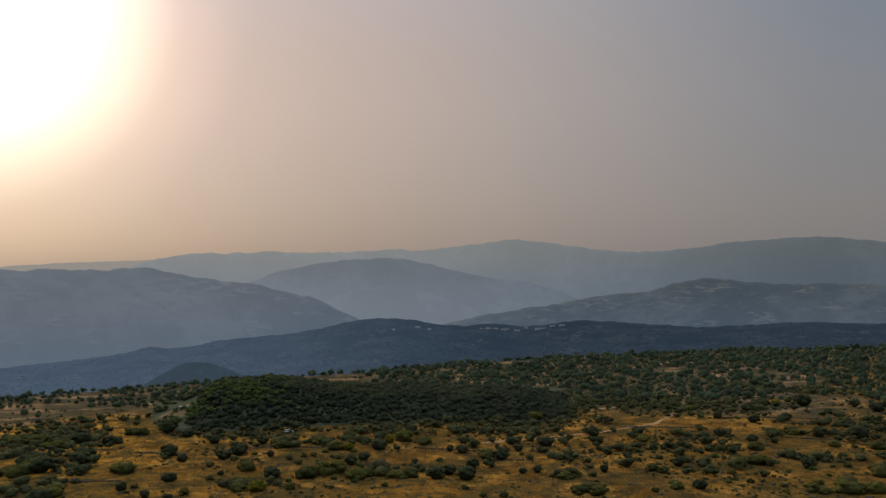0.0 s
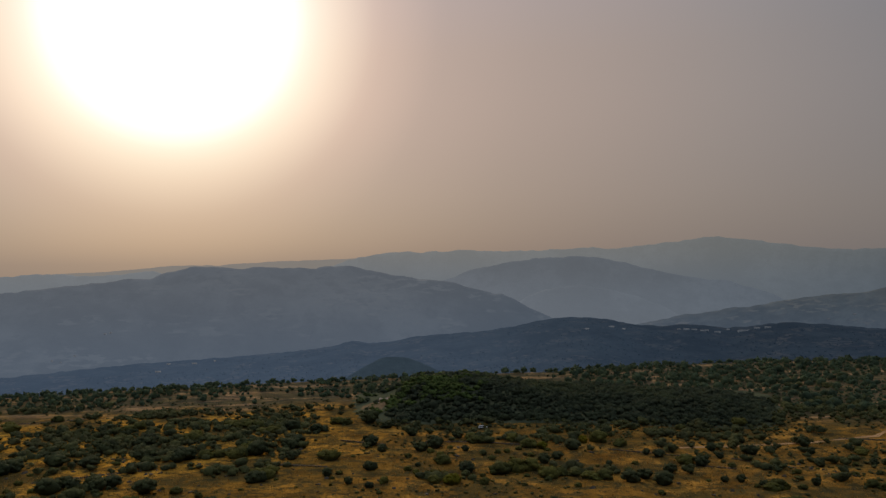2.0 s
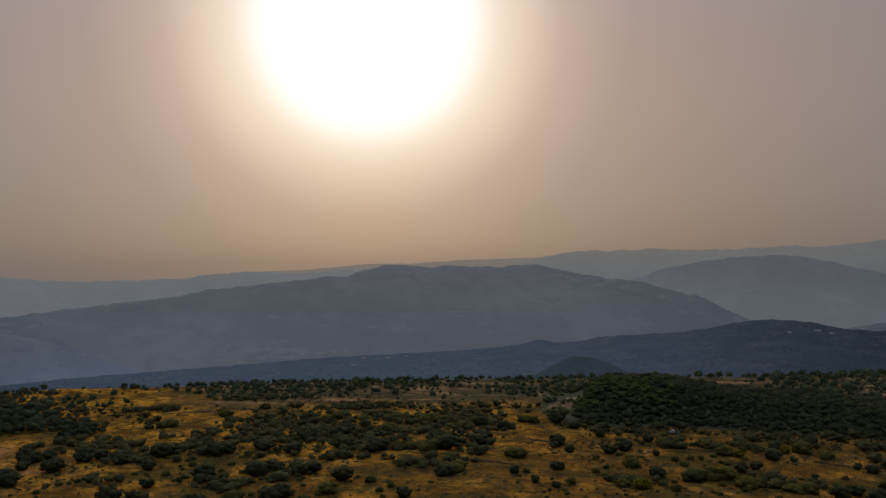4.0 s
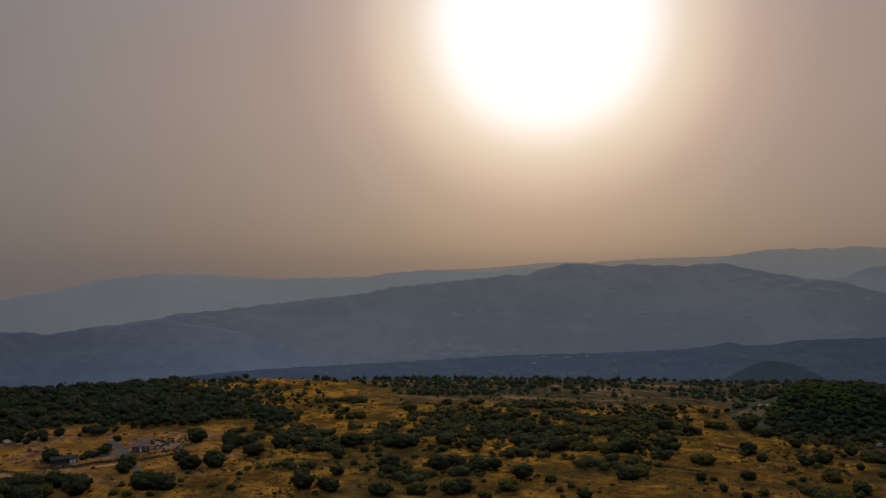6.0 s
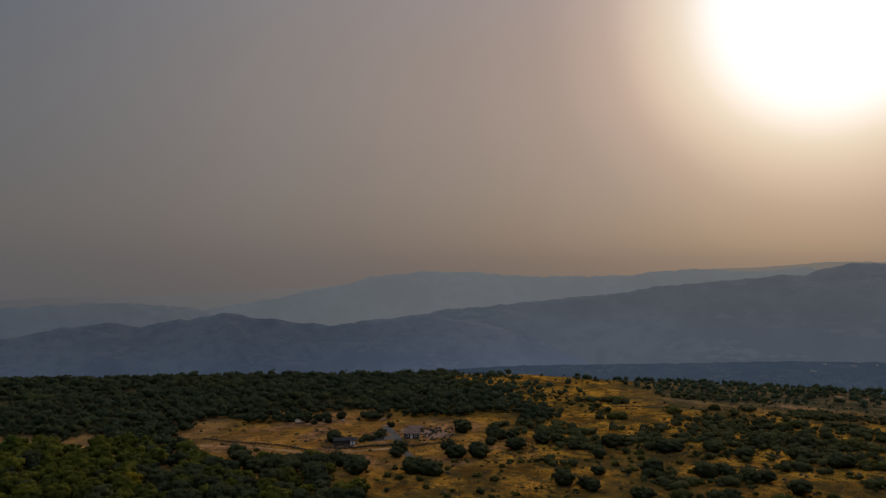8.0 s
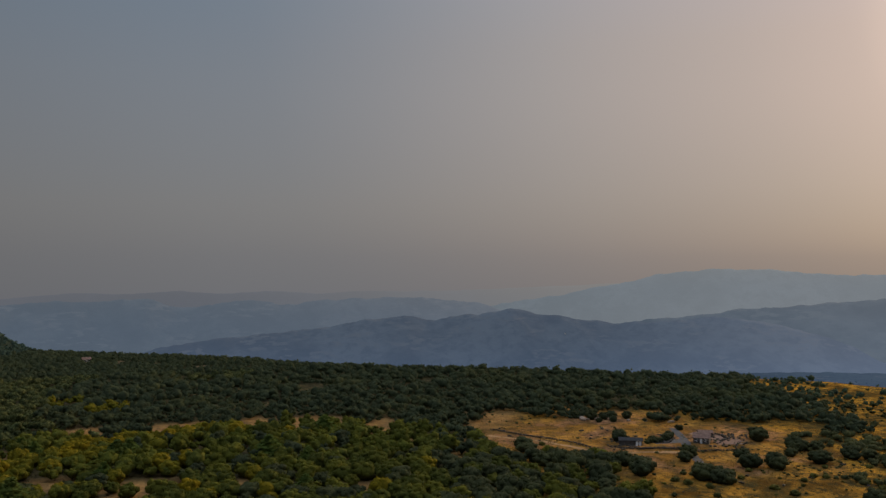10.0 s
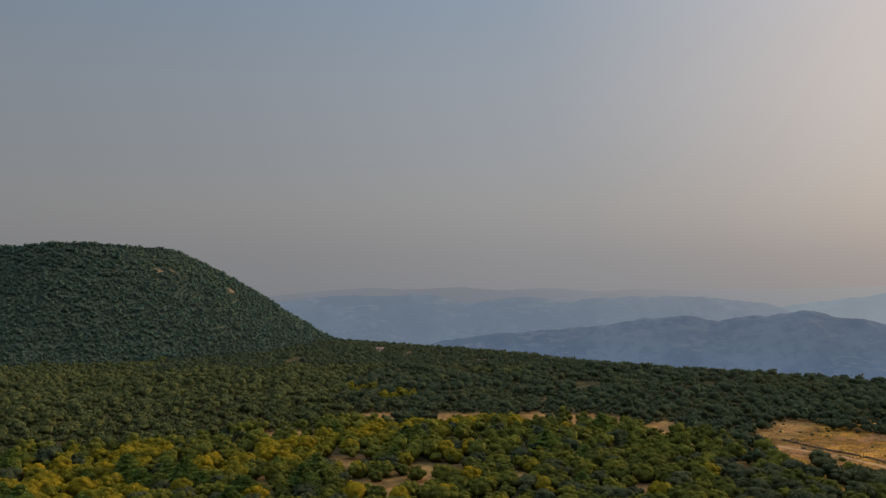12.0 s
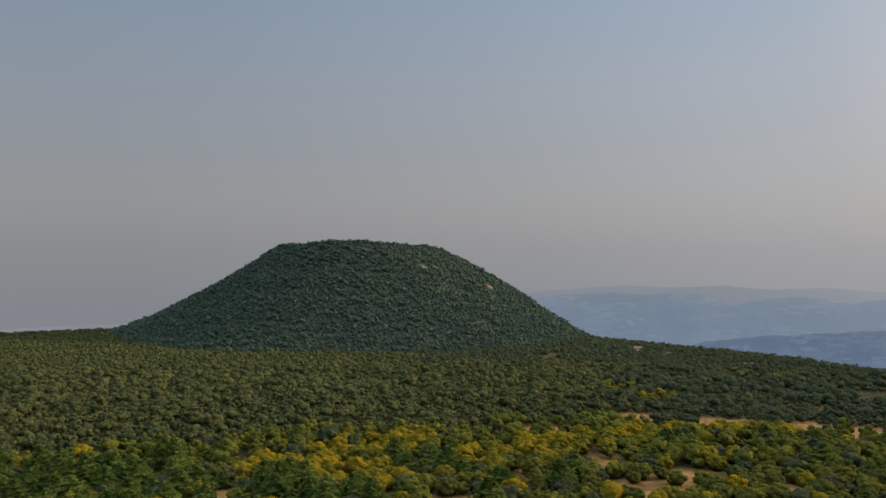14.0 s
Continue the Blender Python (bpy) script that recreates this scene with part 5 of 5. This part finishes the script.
def strip(name, route, width, mat, lift, label, category):
    """A road or track laid over the land."""
    pts = path_points(route, 3.0)
    rows = []
    for k, p in enumerate(pts):
        way = (pts[min(k + 1, len(pts) - 1)] - pts[max(k - 1, 0)]).normalized()
        side = Vector((-way.y, way.x, 0))
        wide = width * (0.85 + 0.3 * float(value_noise(p.x, p.y, 9)))
        rows.append([p + side * wide * u for u in (-0.5, -0.17, 0.17, 0.5)])
    v = np.array([[q[:] for q in row] for row in rows]).reshape(-1, 3)
    v[:, 2] = land_height(v[:, 0], v[:, 1]) + lift
    v[::4, 2] -= lift * 1.5
    v[3::4, 2] -= lift * 1.5
    tagged(new(name, mesh_of(name, v, grid_faces(len(rows), 4)[:, ::-1], mat, True)), label, category, kind="structure")


strip("road_1", [(59.3, 408), (58.9, 396), (58.5, 382), (58.35, 365), (57.7, 346), (57.0, 330), (56.0, 318)], 4.4, ASPHALT, 0.14, "worn grey asphalt lane through the farm", "road")
strip("road_2", [(60.6, 374), (59.6, 378), (58.6, 382)], 9.0, ASPHALT, 0.10, "worn grey asphalt yard beside the shed", "road")
strip("yard_1", [(57.9, 402), (56.9, 398), (56.0, 390), (55.4, 380)], 14.0, REDDISH, 0.07, "reddish gravel yard strewn with rubble", "yard")
strip("track_1", [(71.5, 382), (69, 374), (66, 361), (63.9, 350), (61.5, 354), (58.6, 358)], 3.4, DIRT, 0.10, "pale dirt track along the stone wall", "track")
strip("track_2", [(-2.5, 376), (-6.2, 388), (-10.4, 405), (-14.0, 431), (-15.5, 466), (-16.7, 496), (-18.5, 540)], 3.2, DIRT, 0.10, "pale dirt track across the dry grass", "track")


def stone_wall(route, high, label, seed):
    """A dry wall of lava stones, laid in two uneven courses."""
    rng = np.random.default_rng(seed)
    V, F, count = [], [], 0
    for p in path_points(route, 0.6):
        for level in range(2):
            v, f = stone_arrays(int(rng.integers(0, 40)))
            s = rng.uniform(0.28, 0.50) * np.array([1.2, 1.1, 0.9 * high])
            x, y = p.x + rng.uniform(-0.35, 0.35), p.y + rng.uniform(-0.35, 0.35)
            V.append(v * s + [x, y, float(land_height(x, y)) + 0.12 + level * rng.uniform(0.25, 0.5) * high])
            F.append(f + count)
            count += len(v)
    tagged(new("stone_wall", mesh_of("stone_wall", np.concatenate(V), np.concatenate(F), ROCK)), label, "wall", "dry stone walls")


stone_wall([(71.2, 394), (69.0, 383), (65.9, 368), (63.9, 355.5)], 0.9, "dark dry stone wall along the dirt track", 81)
stone_wall([(63.4, 363), (62.2, 360), (60.0, 361), (58.9, 362)], 1.1, "dark dry stone wall below the shed", 82)
stone_wall([(57.8, 362), (56.6, 365), (55.2, 369)], 1.1, "dark dry stone wall below the farmhouse", 83)
stone_wall([(60.2, 392), (59.6, 384), (60.2, 380)], 0.8, "low tumbled stone wall beside the yard", 84)

stone_wall([(62.9, 371), (61.3, 359.5), (59.6, 363), (58.4, 365.5)], 0.9, "long dark dry stone wall before the shed", 86)
stone_wall([(57.9, 398), (56.4, 399), (55.9, 391), (56.3, 384)], 1.2, "broken lava stone wall of a ruined pen", 87)
stone_wall([(60.4, 372), (59.5, 375), (59.2, 384), (60.0, 390)], 0.8, "low curved stone wall round the asphalt yard", 88)
for k, (b, r, half) in enumerate(((62.75, 374, 3.2), (62.5, 377, 2.2), (60.7, 374, 1.7), (60.35, 374, 1.9), (60.05, 375, 1.6), (59.7, 380, 2.2), (60.9, 371, 1.3), (64.5, 424, 3.4), (63.7, 425, 3.0), (63.2, 428, 2.6), (65.6, 426, 2.4), (62.2, 428, 2.6), (59.7, 428, 2.0), (60.7, 430, 2.2), (58.3, 352, 3.6), (61.1, 322, 4.4), (61.6, 325, 3.6), (63.9, 305, 4.6), (58.9, 405, 2.0))):
    px, py = at(b, r)
    plant("oak_tree", px, py, half, rng.uniform(0.85, 1.1), rng.uniform(0, 360), k)
for k, (b, r, size) in enumerate(((65.1, 421, 1.9), (64.8, 422, 1.3), (64.1, 423, 1.5), (63.35, 424, 1.7), (62.1, 421, 1.2), (59.4, 423, 1.4), (61.0, 422, 1.0))):
    px, py = at(b, r)
    ob = new("outcrop", mesh_of("outcrop", *stone_arrays(970 + k), PALE_ROCK))
    ob.matrix_basis = pose(px, py, float(land_height(px, py)) + size * 0.25, 10, 5, 50 * k)
    ob.scale = (size * 1.5, size * 0.8, size)
    tagged(ob, "pale weathered rock at the edge of the wood", "rock", "pale rocks by the wood")

# rubble of tumbled walls behind the house
rng = np.random.default_rng(85)
for k in range(70):
    b, r = rng.uniform(54.6, 57.0), rng.uniform(372, 402)
    px, py = at(b, r)
    ob = new("rubble_stone", STONES[k % 5])
    size = rng.uniform(0.4, 0.9)
    ob.matrix_basis = pose(px, py, float(land_height(px, py)) + size * 0.2, 0, 0, rng.uniform(0, 360))
    ob.scale = (size, size, size)
    tagged(ob, "tumbled lava stone in the rubble by the farmhouse", "rock", "rubble by the farmhouse")


# tumbled stone rows across the plain
for k, route in enumerate(([(-5.8, 362), (-9.5, 352)], [(-22, 410), (-24.5, 412), (-27.5, 405)], [(-2.6, 346), (-6, 342)], [(8, 372), (11, 376), (14, 378)], [(2, 367), (-3, 360)],
                           [(-18, 452), (-22, 462), (-26, 470)], [(17, 374), (20, 386)], [(33, 350), (36, 346), (39, 345)], [(-12, 418), (-17, 425)], [(21, 336), (24, 342)], [(44, 470), (40, 476), (36, 474)])):
    stone_wall(route, 0.6, "tumbled row of dark lava stones across the grass", 120 + k)



def bare_patch(b, r, across, deep, seed, label):
    """A ragged patch of bare soil that follows the slope."""
    rng = np.random.default_rng(seed)
    rings, spokes = 6, 28
    cx, cy = at(b, r)
    edge = 1 + 0.28 * np.convolve(np.tile(rng.normal(size=spokes), 3), np.ones(3) / 3, "same")[spokes:2 * spokes]
    f, a = np.meshgrid(np.linspace(0.02, 1, rings), np.arange(spokes) / spokes * math.tau, indexing="ij")
    u, v = f * edge * np.cos(a) * across, f * edge * np.sin(a) * deep
    q = math.radians(b)
    x, y = cx + u * math.cos(q) - v * math.sin(q), cy + u * math.sin(q) + v * math.cos(q)
    z = land_height(x, y) + 0.7 - 1.0 * f ** 6
    tagged(new("bare_patch", mesh_of("bare_patch", np.stack([x, y, z], -1).reshape(-1, 3), grid_faces(rings, spokes, True)[:, ::-1], SCAR_SOIL, True)), label, "bare soil", kind="structure")


for k, (b, r, across, deep) in enumerate(GLADES):
    bare_patch(b, r, across * 0.8, deep * 0.8, 160 + k, "bare sandy glade in the far oak wood")

for k, (b, r, across, deep) in enumerate(SCARS):
    bare_patch(b, r, across * 0.95, deep * 0.95, 140 + k, "bare sandy scar on the wooded slope of the cone")

bare_patch(17.6, 462, 9, 16, 171, "grassy bare slope at the end of the mound")

# a pale outcrop on the end of the mound
for k, (b, r, size) in enumerate(((17.1, 468, 2.2), (16.85, 466, 1.5), (17.4, 464, 1.0))):
    px, py = at(b, r)
    ob = new("outcrop", mesh_of("outcrop", *stone_arrays(950 + k), PALE_ROCK))
    ob.matrix_basis = pose(px, py, float(land_height(px, py)) + size * 0.2, 24, 10, 40 * k + 20)
    ob.scale = (size * 1.3, size, size * 1.1)
    tagged(ob, "pale weathered rock outcrop on the grassy slope", "rock", "outcrop on the mound")


def parked_car(b, r, turn):
    """A small white estate car on the grass."""
    px, py = at(b, r)
    root = new("car")
    root.matrix_basis = pose(px, py, float(land_height(px, py)) + 0.05, 0, 0, b + turn)
    bm = bmesh.new()
    side = ((-2.1, 0.35), (2.1, 0.35), (2.15, 0.75), (1.95, 0.92), (1.0, 1.0), (-2.05, 1.02), (-2.15, 0.7))
    for y in (-0.84, 0.84):
        bm.faces.new([bm.verts.new((x, y, z)) for x, z in side])
    bm.verts.ensure_lookup_table()
    n = len(side)
    for i in range(n):
        bm.faces.new([bm.verts[i], bm.verts[(i + 1) % n], bm.verts[n + (i + 1) % n], bm.verts[n + i]])
    bmesh.ops.recalc_face_normals(bm, faces=bm.faces)
    bmesh.ops.bevel(bm, geom=list(bm.edges), offset=0.07, segments=2, affect="EDGES")
    part("body", from_bmesh("body", bm, OFF_WHITE, True), root)
    for nm, grow, mat, label in (("window_band", 0.0, DARK_PANE, "dark car windows"), ("roof", 1.0, OFF_WHITE, "")):
        bm = bmesh.new()
        low, high = ((1.0, 1.45) if not grow else (1.45, 1.52))
        x0, x1, x2, x3 = ((-1.95, 0.95, -1.7, 0.3) if not grow else (-1.72, 0.32, -1.66, 0.26))
        w0, w1 = ((0.76, 0.64) if not grow else (0.66, 0.60))
        v = [bm.verts.new(p) for p in ((x0, -w0, low), (x1, -w0, low), (x1, w0, low), (x0, w0, low), (x2, -w1, high), (x3, -w1, high), (x3, w1, high), (x2, w1, high))]
        for f in ((0, 1, 5, 4), (1, 2, 6, 5), (2, 3, 7, 6), (3, 0, 4, 7), (4, 5, 6, 7), (3, 2, 1, 0)):
            bm.faces.new([v[i] for i in f])
        part(nm, from_bmesh(nm, bm, mat), root, label)
    for x in (-1.35, 1.35):
        for y in (-0.78, 0.78):
            bm = bmesh.new()
            bmesh.ops.create_cone(bm, cap_ends=True, segments=16, radius1=0.31, radius2=0.31, depth=0.2)
            bmesh.ops.rotate(bm, verts=bm.verts, matrix=Matrix.Rotation(radians(90), 3, "X"))
            bmesh.ops.translate(bm, verts=bm.verts, vec=(x, y, 0.31))
            part("wheel", from_bmesh("wheel", bm, ROOF_DARK), root)
    return tagged(root, "small dusty white car parked on dry grass below the bushy mound", "car")


parked_car(10.4, 408, 18)

# woods on the far rise
bs, X, Y, Z = RIDGES["backdrop_9"]
rng = np.random.default_rng(91)
i, j = rng.integers(0, 21, 6500), rng.integers(0, len(bs) - 1, 6500)
u, v = rng.random(6500), rng.random(6500)
mix4 = lambda A: (A[i, j] * (1 - u) + A[i, j + 1] * u) * (1 - v) + (A[i + 1, j] * (1 - u) + A[i + 1, j + 1] * u) * v
x, y, z = mix4(X), mix4(Y), mix4(Z)
ok = (rough_noise(x, y, 120, 3) > 0.42) & (z > -250)
x, y, z = x[ok], y[ok], z[ok]
half = rng.uniform(0.8, 1.9, len(x))
SMALL = [open_below(*crown_arrays(800 + k, 1, 1, 0.1, 0.85, (0.4, 0.5), 0.95)) for k in range(3)]
pv, pf = SMALL[0]
verts = np.stack([x[:, None] + pv[None, :, 0] * half[:, None], y[:, None] + pv[None, :, 1] * half[:, None], z[:, None] + (pv[None, :, 2] + 0.5) * half[:, None]], -1).reshape(-1, 3)
faces = (pf[None] + (np.arange(len(x)) * len(pv))[:, None, None]).reshape(-1, 3)
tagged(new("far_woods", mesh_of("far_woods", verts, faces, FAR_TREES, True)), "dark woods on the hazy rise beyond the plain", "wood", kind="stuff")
